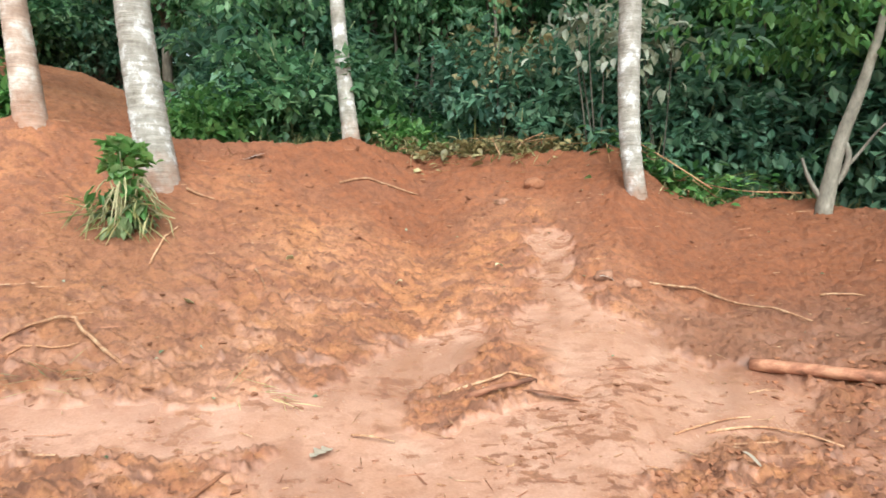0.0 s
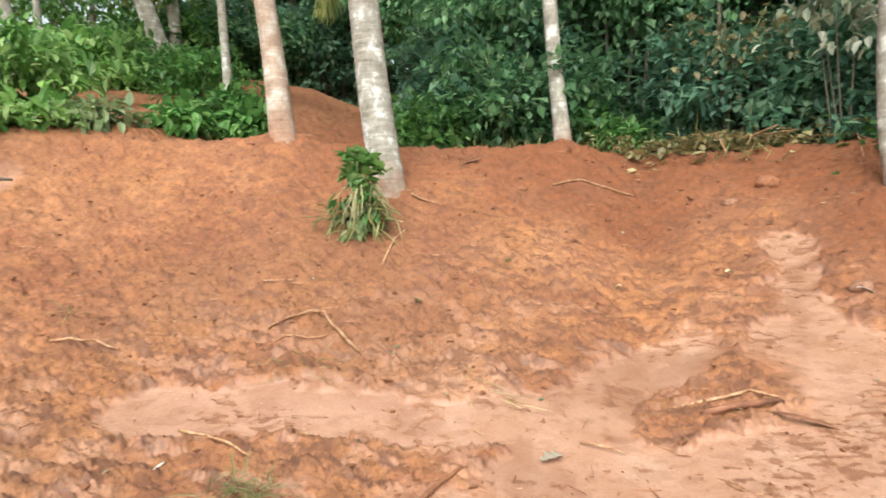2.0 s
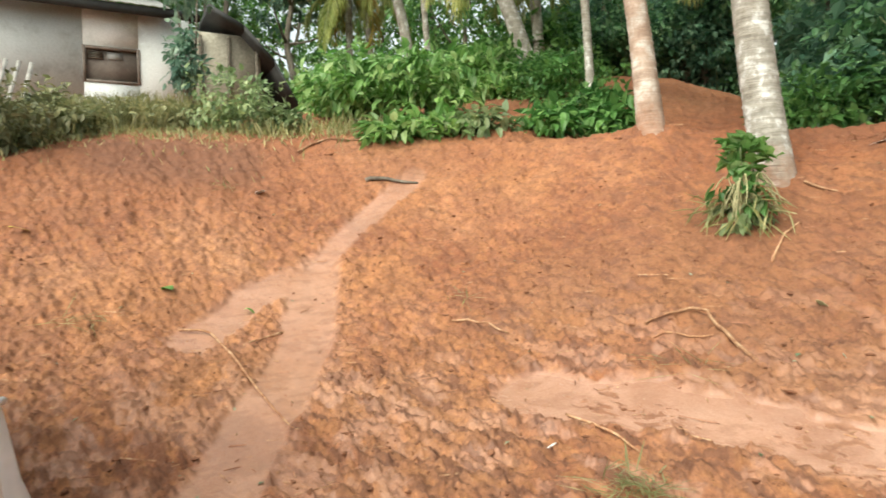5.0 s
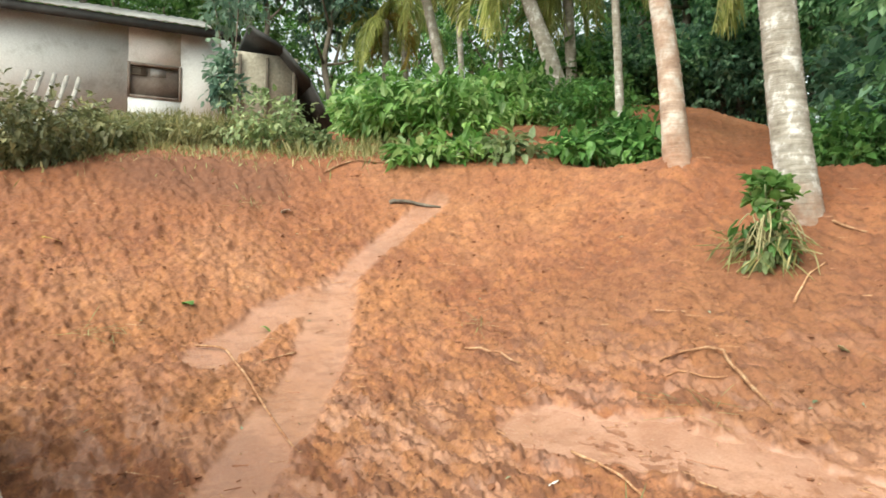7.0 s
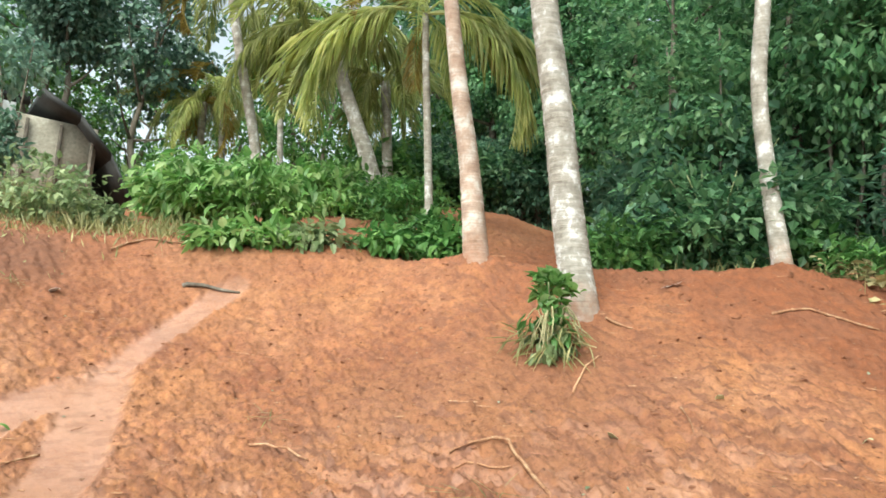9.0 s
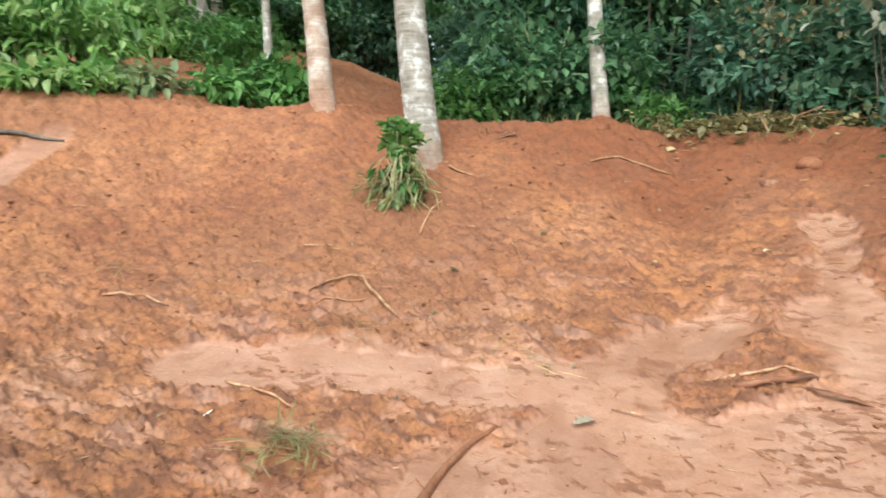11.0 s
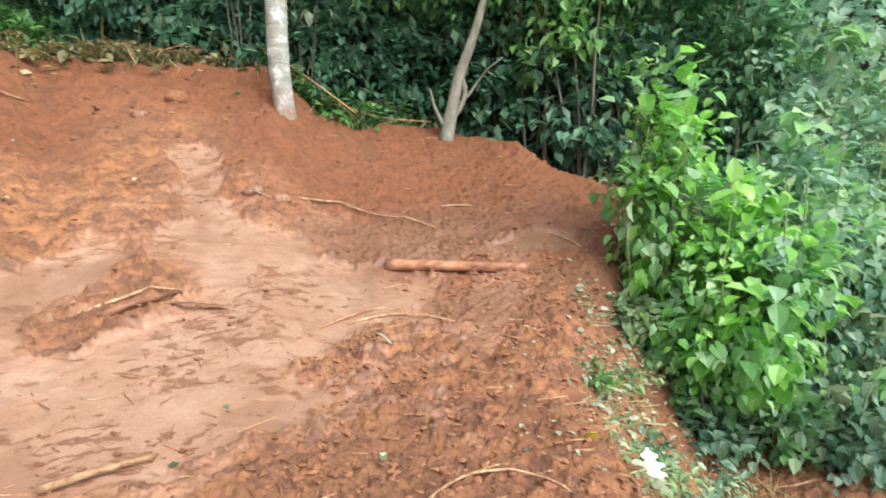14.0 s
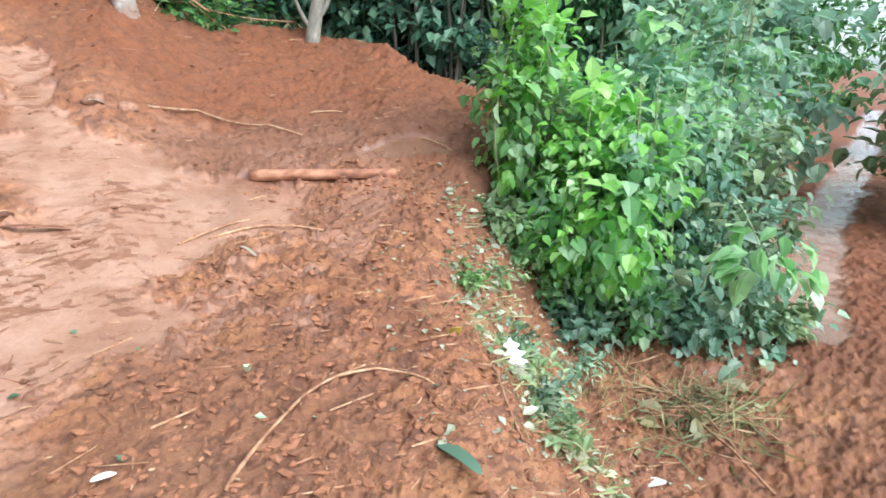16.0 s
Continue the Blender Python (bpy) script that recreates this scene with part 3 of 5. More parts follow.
def frond_mesh(name, length, material, droop, seed, pairs=46, reach=0.27):
    """One palm frond that springs along +x and hangs: a midrib with leaflets."""
    rng = np.random.RandomState(seed)
    t = np.linspace(0, 1, 14)
    px = length * np.sin(t * droop) / droop
    pz = length * ((1 - np.cos(t * droop)) / droop) * -1 + 0.25 * length * t * (1 - t)
    bm = tube(np.stack([px, 0 * t, pz], 1), 0.028 * (1 - 0.85 * t) + 0.004, 5)
    me = bpy.data.meshes.new(name)
    bm.to_mesh(me)
    bm.free()
    v0 = [tuple(v.co) for v in me.vertices]
    f0 = [tuple(p.vertices) for p in me.polygons]
    bpy.data.meshes.remove(me)
    u = np.repeat(np.linspace(0.14, 0.99, pairs), 2) + rng.uniform(-0.006, 0.006, pairs * 2)
    sgn = np.tile([1, -1], pairs)
    cx, cz = np.interp(u, t, px), np.interp(u, t, pz)
    c = np.stack([cx, 0.01 * sgn, cz], 1)
    L = length * reach * np.sin(np.clip(u * 0.9 + 0.12, 0, 1) * math.pi) ** 0.6 * rng.uniform(0.8, 1.1, len(u))
    way = np.stack([0.75 + 0 * u, sgn * 0.8, -0.55 - 0.6 * rng.rand(len(u))], 1)
    v, f = leaves(c, way, np.tile([0.0, 0, 1.0], (len(u), 1)), L, 0.019 + 0 * L, 0.5, 0.35, True)
    return mesh_of(name, v0 + [tuple(p) for p in v], f0 + [tuple(np.array(q) + len(v0)) for q in f], material, False)


BIG_FROND = frond_mesh("frond", 3.2, FROND, 1.7, 8, 96, 0.36)
FRONDS = [frond_mesh("frond", 2.6, FROND, 1.9, 1), frond_mesh("frond", 2.9, FROND, 1.4, 2), frond_mesh("frond", 2.4, FROND_DRY, 2.3, 3), frond_mesh("frond", 2.2, FROND, 2.6, 4)]


def palm(line, radii, label, material=PALM_BARK, fronds=0, bole=1.3, seed=0, scale=1.0, hanging=()):
    x, y, z = line[0]
    foot = top(x, y) - 0.30
    # the foot goes down along the lean of the trunk
    k = (z - foot) / max(0.2, line[1][2] - z)
    base = (x - (line[1][0] - x) * k, y - (line[1][1] - y) * k, foot) if 0 < z - foot < 0.6 else (x, y, foot)
    full = [base] + ([p for p in line if p[2] > foot + 0.25])
    rads = ([radii[0]] + list(radii))[:1] + list(radii)[len(radii) - len(full) + 1:]
    local = [(p[0] - base[0], p[1] - base[1], p[2] - base[2]) for p in full]
    root = thing("palm", None, base, label, "palm tree", "palms")
    part("trunk", palm_trunk(local, rads, material, bole), material, root)
    rng = random.Random(seed)
    head = Vector(local[-1])
    for k in range(fronds):
        a = 2 * math.pi * (k + rng.uniform(-0.3, 0.3)) / fronds
        f = child("frond", FRONDS[rng.choice([0, 1, 1, 2, 3, 0])], root)
        f.matrix_basis = Matrix.Translation(head) @ Matrix.Rotation(a, 4, 'Z') @ Matrix.Rotation(radians(rng.uniform(-55, 25)), 4, 'Y') @ Matrix.Scale(scale * rng.uniform(0.85, 1.1), 4)
    for turn, tip, size in hanging:
        f = child("frond", BIG_FROND, root, "broad hanging yellow-green frond")
        f.matrix_basis = Matrix.Translation(head) @ Matrix.Rotation(radians(turn), 4, 'Z') @ Matrix.Rotation(radians(tip), 4, 'Y') @ Matrix.Scale(size, 4)
    return root


def grown(line, k, dz):
    """The line carried on upwards past its end."""
    a, b = Vector(line[-2]), Vector(line[-1])
    w = (b - a).normalized()
    out = list(line)
    for i in range(k):
        w = (w + Vector((0, 0, 0.35))).normalized()
        out.append(tuple(Vector(out[-1]) + w * dz))
    return out


palm(grown([(-2.56, 6.02, 1.80), (-2.73, 6.06, 2.84), (-2.84, 6.02, 4.04), (-2.98, 5.95, 5.32)], 3, 1.5), (0.178, 0.166, 0.154, 0.148, 0.14, 0.13, 0.12), "grey coconut palm trunk with white lichen, leaning over cleared soil", fronds=12, bole=1.12, seed=1)
palm(grown([(-3.92, 6.25, 2.46), (-4.10, 6.32, 3.69), (-4.23, 6.23, 4.75), (-4.34, 6.16, 5.86)], 3, 1.4), (0.150, 0.122, 0.105, 0.09, 0.09, 0.085, 0.08), "leaning palm trunk stained pink by red soil, with a scarred edge", PINK_BARK, fronds=11, bole=1.2, seed=2)
palm(grown([(-0.98, 7.55, 2.45), (-1.09, 7.59, 3.59), (-1.13, 7.58, 4.55), (-1.05, 7.59, 5.52)], 3, 1.2), (0.100, 0.086, 0.084, 0.084, 0.08, 0.075, 0.07), "slim grey palm trunk at the edge of the forest", fronds=10, bole=1.25, seed=3)
palm(grown([(2.04, 6.38, 1.70), (1.98, 6.40, 2.13), (1.96, 6.41, 2.86), (1.98, 6.40, 3.70)], 4, 1.3), (0.100, 0.103, 0.107, 0.112, 0.108, 0.10, 0.095, 0.09), "pale upright palm trunk on a mound of dug red soil", fronds=11, bole=0.9, seed=4)
palm([(-6.03, 8.23, 2.95), (-6.05, 8.21, 4.08), (-6.14, 8.15, 5.95), (-6.19, 8.12, 7.1)], (0.071, 0.066, 0.060, 0.056), "thin young palm with broad hanging fronds beside cut shrubs", fronds=7, bole=1.2, seed=5, scale=0.72, hanging=((214, -8, 1.05), (38, -5, 1.05), (236, 5, 1.0), (20, 10, 1.0)))
palm([(-8.52, 10.09, 4.2), (-8.88, 9.78, 5.66), (-9.27, 9.43, 7.06), (-9.5, 9.25, 8.3)], (0.184, 0.161, 0.14, 0.125), "stout leaning palm with hanging yellow-green fronds", fronds=13, bole=1.2, seed=6, scale=1.15, hanging=((215, 0, 0.8), (30, 0, 0.85)))
palm([(-9.11, 10.9, 4.9), (-9.25, 10.79, 7.6)], (0.124, 0.112), "upright palm close behind a leaning one", fronds=10, bole=1.2, seed=7)
palm(grown([(-10.28, 8.33, 4.18), (-10.42, 8.16, 5.65), (-10.64, 7.86, 7.21), (-10.78, 7.68, 8.3)], 1, 1.3), (0.115, 0.104, 0.098, 0.092, 0.09), "tall slightly leaning palm trunk above the cut shrubs", fronds=9, bole=1.2, seed=8)
palm([(-15.6, 11.25, 6.0), (-15.75, 11.04, 9.0)], (0.093, 0.084), "distant palm with yellow hanging fronds", fronds=12, seed=9, scale=0.9)
palm([(-15.99, 10.7, 6.0), (-15.99, 10.69, 8.4)], (0.109, 0.101), "distant palm with withered fronds near the house", fronds=14, seed=10, scale=0.9)
palm([(-13.09, 11.2, 5.86), (-13.18, 11.1, 8.07), (-13.27, 10.99, 10.52)], (0.083, 0.075, 0.068), "slim distant palm trunk", fronds=9, seed=11)
palm([(-6.46, 23.26, 6.62), (-6.39, 23.28, 10.5)], (0.149, 0.128), "far palm trunk inside the forest", fronds=9, seed=12)


# ---- the forest ----
def forest_tree(seed, height, wide, material, clumps, per, size, low=0.18):
    rng = random.Random(seed)
    root = thing("forest_tree", None, (0, 0, 0), "dense dark green broadleaf forest tree with tangled crown", "tree", "forest trees")
    p = [(0, 0, -0.4)]
    for k in range(1, 7):
        p.append((p[-1][0] + rng.uniform(-.18, .18), p[-1][1] + rng.uniform(-.18, .18), height * 0.85 * k / 6))
    r0 = 0.05 + 0.009 * height
    part("trunk", tube(curve_points(p, 18), [r0 * (1 - 0.8 * k / 17) for k in range(18)], 8, 0.08, seed), TREE_BARK, root)
    for k in range(5):
        b = Vector(p[2 + k % 4])
        a = rng.uniform(0, 6.28)
        e = b + Vector((math.cos(a) * wide * 0.8, math.sin(a) * wide * 0.8, rng.uniform(0.5, 1.8)))
        m = (b + e) / 2 + Vector((0, 0, -0.15))
        part("limb", tube(curve_points([b, m, e], 8), [r0 * 0.4 * (1 - 0.8 * i / 7) for i in range(8)], 6, 0.05, k), TREE_BARK, root)
    child("crown", crown_mesh("crown", seed, material, clumps, per, (wide, wide, height * low, height), size), root)
    return root


def shrub(seed, height, wide, material, clumps, per, size, label, slim=0.3, blade=False):
    rng = random.Random(seed)
    root = thing("shrub", None, (0, 0, 0), label, "shrub", "undergrowth")
    for k in range(5):
        a = rng.uniform(0, 6.28)
        e = (math.cos(a) * wide * 0.6, math.sin(a) * wide * 0.6, height * rng.uniform(0.6, 0.95))
        part("stem", tube(curve_points([(0.05 * math.cos(a), 0.05 * math.sin(a), -0.15), (e[0] * 0.4, e[1] * 0.4, e[2] * 0.6), e], 8), [0.018 * (1 - 0.1 * i) for i in range(8)], 5, 0, k), STEM, root)
    child("foliage", crown_mesh("foliage", seed, material, clumps, per, (wide, wide, 0.0, height), size, 0.15, slim, blade, 0.2, 0.3), root)
    return root


def sapling(seed, height):
    rng = random.Random(seed)
    root = thing("sapling", None, (0, 0, 0), "thin bare-stemmed sapling at the forest edge", "sapling", "saplings")
    p = [(0, 0, -0.3)]
    for k in range(1, 6):
        p.append((p[-1][0] + rng.uniform(-.12, .12), p[-1][1] + rng.uniform(-.1, .1), height * k / 5))
    part("stem", tube(curve_points(p, 16), [0.028 * (1 - 0.04 * k) for k in range(16)], 6, 0.06, seed), TREE_BARK, root)
    child("crown", crown_mesh("crown", seed, LEAF_DARK, 30, 34, (0.7, 0.7, height * 0.45, height * 1.05), 0.125), root)
    return root


def polar(bearing, r):
    a = radians(bearing)
    return -r * math.sin(a), r * math.cos(a)


rng = random.Random(11)
TREES = [forest_tree(21, 9.0, 2.1, LEAF_DARK, 200, 36, 0.155), forest_tree(22, 11.0, 2.5, LEAF_DEEP, 210, 34, 0.185), forest_tree(23, 7.0, 1.7, LEAF_DARK, 150, 38, 0.135, 0.08),
         forest_tree(24, 12.5, 2.8, LEAF_DEEP, 190, 26, 0.26, 0.12), forest_tree(25, 8.0, 2.2, LEAF_MID, 150, 26, 0.18, 0.25)]
SHRUBS = [shrub(31, 1.3, 0.8, LEAF_DARK, 70, 26, 0.115, "dark green undergrowth shrub at the forest edge"),
          shrub(32, 1.9, 0.9, LEAF_DEEP, 84, 26, 0.13, "deep green undergrowth shrub below the trees"),
          shrub(33, 0.8, 0.7, LEAF_MID, 52, 22, 0.11, "low fresh green shrub growing on the bank")]
SAPLINGS = [sapling(41, 3.6), sapling(42, 4.6)]


def plant(pool, bearing, r, s=1.0):
    src = rng.choice(pool)
    x, y = polar(bearing, r)
    return copy_thing(src, pose(x, y, float(ground_z(x, y)) - 0.05, rng.uniform(-4, 4), rng.uniform(-4, 4), rng.uniform(0, 360)) @ Matrix.Scale(s, 4))


def free(bearing, r):
    """Room for the house, the palms at the left and the road at the right."""
    return not (36 < bearing < 90 and r < 21) and not (19 < bearing < 37 and r < 15.2) and not (15 < bearing <= 19 and r < 12.6) and bearing > -66


for ring, (r0, r1, step, pool) in enumerate([(10.4, 12.0, 7.5, [TREES[0], TREES[2], TREES[0]]), (13.0, 15.5, 7.0, TREES[:4]), (16.5, 20, 5.0, [TREES[1], TREES[4]]), (22, 27, 4.5, [TREES[3], TREES[1]]), (29, 36, 4.2, [TREES[3], TREES[4]])]):
    b = -64.0
    while b < (100 if ring in (3, 4) else 37):
        r = rng.uniform(r0, r1)
        if b < -38 and ring == 0:
            r += 1.2
        if free(b, r) and not (ring > 1 and 18 < b < 66 and rng.random() < 0.5):
            plant(pool if b < 37 else [TREES[4]], b + rng.uniform(-2, 2), r, rng.uniform(0.85, 1.2) * (1.35 if ring > 3 else 1))
        b += step * rng.uniform(0.7, 1.2) * (1.3 if b > 37 else 1)
for k in range(34):
    b = rng.uniform(-62, 20)
    edge = float(np.interp(b, CREST[:, 0], CREST[:, 1]))
    plant(SHRUBS[:2] if b < -5 else SHRUBS, b, edge + rng.uniform(1.0, 2.4), rng.uniform(0.8, 1.3))
for k in range(34):
    b = rng.uniform(-60, 18)
    edge = float(np.interp(b, CREST[:, 0], CREST[:, 1]))
    plant(SAPLINGS, b, edge + rng.uniform(0.9, 2.2), rng.uniform(0.8, 1.2))
for k in range(12):
    plant(SHRUBS[:2], rng.uniform(20, 38), rng.uniform(15.6, 18), rng.uniform(1.0, 1.6))
for k in range(9):
    plant(SHRUBS[:2], rng.uniform(11, 16.5), rng.uniform(8.9, 11.5), rng.uniform(0.9, 1.4))
for b, r in ((19.6, 9.0),):
    plant(SHRUBS, b, r, 0.8)
for k in range(5):
    plant(SHRUBS[2:], rng.uniform(38, 41), rng.uniform(10.5, 13), rng.uniform(0.7, 1.1))
for b, r in ((30, 17.2), (34, 17.6), (26, 16.6), (22.0, 15.6)):
    plant([TREES[0], TREES[1]], b, r, 1.0)
for k in range(9):
    b = rng.uniform(-40, -19)
    edge = float(np.interp(b, CREST[:, 0], CREST[:, 1]))
    plant(SHRUBS[1:2], b, edge + rng.uniform(1.4, 2.4), rng.uniform(0.9, 1.3))
for src in TREES + SHRUBS + SAPLINGS:
    # the models themselves stand deep in the wood
    b = rng.uniform(-50, 20)
    x, y = polar(b, rng.uniform(24, 30))
    src.matrix_basis = pose(x, y, float(ground_z(x, y)))


# ---- the forked tree and the cut growth at the edge of the clearing ----
def limb(parent, name, pts, r0, r1, seed=0, material=TREE_BARK, n=12, sides=8):
    return part(name, tube(curve_points(pts, n), [r0 + (r1 - r0) * k / (n - 1) for k in range(n)], sides, 0.06, seed), material, parent)


PALE_BARK = surface("pale_tree_bark", [(0.3, (0.15, 0.13, 0.10)), (0.55, (0.29, 0.26, 0.21)), (0.75, (0.44, 0.41, 0.34))], 3, 0.9, 0.5, 22, 0.5, (1, 1, 0.5))
fork = thing("forked_tree", None, (3.80, 6.25, top(3.80, 6.25) - 0.1), "forked pale-barked tree at the edge of the dug soil", "tree")
limb(fork, "trunk", [(0, 0, 0), (0.06, -0.02, 0.35), (0.14, -0.05, 0.75), (0.26, -0.12, 1.15), (0.36, -0.16, 1.5), (0.5, -0.2, 2.1), (0.55, -0.2, 2.8)], 0.085, 0.025, 1, PALE_BARK, 16)
limb(fork, "limb", [(0.05, -0.02, 0.3), (0.16, -0.04, 0.42), (0.20, -0.1, 0.62), (0.15, -0.06, 0.85)], 0.038, 0.024, 2, PALE_BARK)
limb(fork, "limb", [(0.14, -0.05, 0.45), (0.28, -0.1, 0.62), (0.42, -0.2, 0.85), (0.6, -0.25, 1.0)], 0.020, 0.008, 3, PALE_BARK)
limb(fork, "limb", [(0.0, 0, 0.2), (-0.1, 0.05, 0.42), (-0.16, 0.06, 0.62)], 0.03, 0.012, 4, PALE_BARK)
child("crown", crown_mesh("crown", 51, LEAF_MID, 50, 30, (1.2, 1.0, 1.5, 3.4), 0.115), fork)

FRESH_LEAF = leaf_material("fresh_cut_leaf", (0.10, 0.25, 0.06), (0.25, 0.45, 0.14), (0.46, 0.62, 0.30), 0.4, 0.5)
VINE_TREE = leaf_material("whitish_vine_leaf", (0.28, 0.32, 0.22), (0.50, 0.52, 0.42), (0.72, 0.72, 0.64), 0.5, 0.4)


def leafy_thing(name, x, y, label, category, material, clumps, per, box, size, seed, slim=0.34, blade=False, stems=4, stem_r=0.012, group="", sink=0.05, spread=0.3, lift=0.0, z=None, wood=STEM):
    r = random.Random(seed)
    root = thing(name, None, (x, y, (top(x, y) if z is None else z) - sink), label, category, group)
    for k in range(stems):
        a = r.uniform(0, 6.28)
        e = (math.cos(a) * box[0] * 0.7, math.sin(a) * box[1] * 0.7, box[3] * r.uniform(0.6, 0.95))
        limb(root, "stem", [(0.3 * e[0] * r.random(), 0.3 * e[1] * r.random(), 0), (e[0] * 0.5 + r.uniform(-.1, .1), e[1] * 0.5, e[2] * 0.6), e], stem_r, stem_r * 0.4, k, wood, 9, 5)
    child("foliage", crown_mesh("foliage", seed, material, clumps, per, box, size, lift, slim, blade, 0.2, spread), root)
    return root


# edge of the forest, seen between the palms
for b, r, s in ((-14.2, 7.75, 61), (-19.2, 7.7, 60)):
    x, y = polar(b, r)
    leafy_thing("vine_covered_shrub", x, y, "tall shrub hung with whitish withering vine leaves", "shrub", VINE_TREE, 20, 7, (0.55, 0.35, 0.9, 2.5), 0.14, s, 0.3, True, 4, 0.010, wood=TREE_BARK)
x, y = polar(-6.0, 8.4)
leafy_thing("withered_shrub", x, y, "bare-branched shrub with brown withered leaves", "shrub", LEAF_DRY, 26, 12, (0.8, 0.7, 0.7, 2.0), 0.10, 62, 0.3, True, 8, 0.012, wood=TREE_BARK)
for b, r, h, m, s in ((3.5, 8.3, 0.65, LEAF_MID, 63), (-1.5, 8.6, 0.8, LEAF_DARK, 64), (9.5, 8.5, 0.5, LEAF_DARK, 65), (14.0, 8.6, 1.6, LEAF_DARK, 66), (16.0, 8.9, 2.0, LEAF_DARK, 67), (17.6, 10.2, 1.7, LEAF_DEEP, 68), (11.0, 9.2, 1.9, LEAF_DEEP, 69), (-20.5, 8.0, 0.5, LEAF_MID, 70), (-24.0, 8.2, 0.6, LEAF_DARK, 73)):
    x, y = polar(b, r)
    leafy_thing("shrub", x, y, "leafy undergrowth shrub at the rim of the clearing", "shrub", m, 50, 22, (0.6, 0.5, 0.0, h), 0.12, s, 0.27, True, 5, 0.012, "undergrowth")


EDGE_LEAF = leaf_material("pale_blue_green_edge_leaf", (0.14, 0.28, 0.19), (0.27, 0.44, 0.33), (0.48, 0.60, 0.50), 0.35, 0.5)
for b, r, z0, z1, s in ((-21.5, 8.9, 0.6, 3.0, 201), (-26.0, 8.7, 0.9, 3.4, 202), (-30.5, 8.9, 0.5, 3.0, 203), (-35.0, 8.8, 0.8, 3.2, 204), (-24.0, 9.6, 2.6, 5.0, 205), (-32.0, 9.8, 2.4, 5.0, 206), (-17.5, 9.4, 1.8, 4.4, 207)):
    x, y = polar(b, r)
    leafy_thing("understorey_tree", x, y, "slim understorey tree with large drooping blue-green leaves", "tree", EDGE_LEAF, 26, 9, (0.85, 0.6, z0, z1), 0.22, s, 0.3, True, 5, 0.022, "understorey trees", spread=0.32, wood=TREE_BARK)
x, y = 5.35, 5.75
leafy_thing("young_tree", x, y, "young tree with a bright green crown at the forest edge", "tree", FRESH_LEAF, 46, 16, (0.95, 0.7, 1.3, 2.7), 0.15, 77, 0.26, True, 3, 0.02, spread=0.3, wood=TREE_BARK)


def brush_pile(name, x, y, label, material, n, size, span, seed, blades=220, cl=40):
    """Cut stalks, dry grass and leaves thrown in a heap."""
    r = np.random.RandomState(seed)
    root = thing(name, None, (x, y, top(x, y)), label, "brush pile")
    c = r.normal(size=(blades, 3)) * np.array([span[0], span[1], 0.0]) * 0.5
    gz = np.array([ground_z(x + a, y + b) for a, b in c[:, :2]]) - float(ground_z(x, y))
    c[:, 2] = gz + r.rand(blades) * span[2]
    way = unit(r, blades) * np.array([1, 1, 0.35])
    L = 0.12 + 0.35 * r.rand(blades)
    v, f = leaves(c, way, np.tile([0, 0, 1.0], (blades, 1)), L, 0.004 + 0.004 * r.rand(blades), 0.3, 0.03)
    tagged(child("dry_grass", mesh_of("dry_grass", v, f, GRASS, False), root), kind="stuff")
    for k in range(n):
        p = np.array([r.normal() * span[0] * 0.5, r.normal() * span[1] * 0.5])
        a = r.rand() * 6.28
        l = size * (0.6 + 0.8 * r.rand())
        pts = []
        for u in (-0.5, 0.0, 0.5):
            px, py = p[0] + u * l * math.cos(a), p[1] + u * l * math.sin(a)
            pts.append((px, py, float(ground_z(x + px, y + py)) - float(ground_z(x, y)) + 0.03 + span[2] * r.rand()))
        limb(root, "stalk", pts, 0.011 * min(1, size), 0.005 * min(1, size), k, STRAW, 7, 5)
    c = r.normal(size=(cl * 8, 3)) * np.array([span[0], span[1], 0.0]) * 0.5
    c[:, 2] = np.array([ground_z(x + a, y + b) for a, b in c[:, :2]]) - float(ground_z(x, y)) + 0.02 + r.rand(cl * 8) * span[2]
    L = 0.06 + 0.10 * r.rand(cl * 8)
    v, f = leaves(c, unit(r, cl * 8) * np.array([1, 1, 0.4]), unit(r, cl * 8) * 0.6 + np.array([0, 0, 1.0]), L, L * 0.3, 0.2, 0.2, True)
    tagged(child("leaves", mesh_of("leaves", v, f, material, False), root), kind="stuff")
    return root


for b, r, s in ((-4.0, 7.9, 71), (-9.5, 7.9, 72), (-0.5, 7.9, 74)):
    x, y = polar(b, r)
    brush_pile("brush_pile", x, y, "heap of cut stalks and dry grass on the soil crest", LEAF_DRY, 9, 0.8, (0.9, 0.5, 0.22), s)
for b, r, s in ((-19.5, 7.6, 75), (-22.5, 7.7, 76)):
    x, y = polar(b, r)
    brush_pile("brush_pile", x, y, "tangle of cut green branches behind the mound", LEAF_MID, 8, 0.9, (0.7, 0.5, 0.3), s, 120)


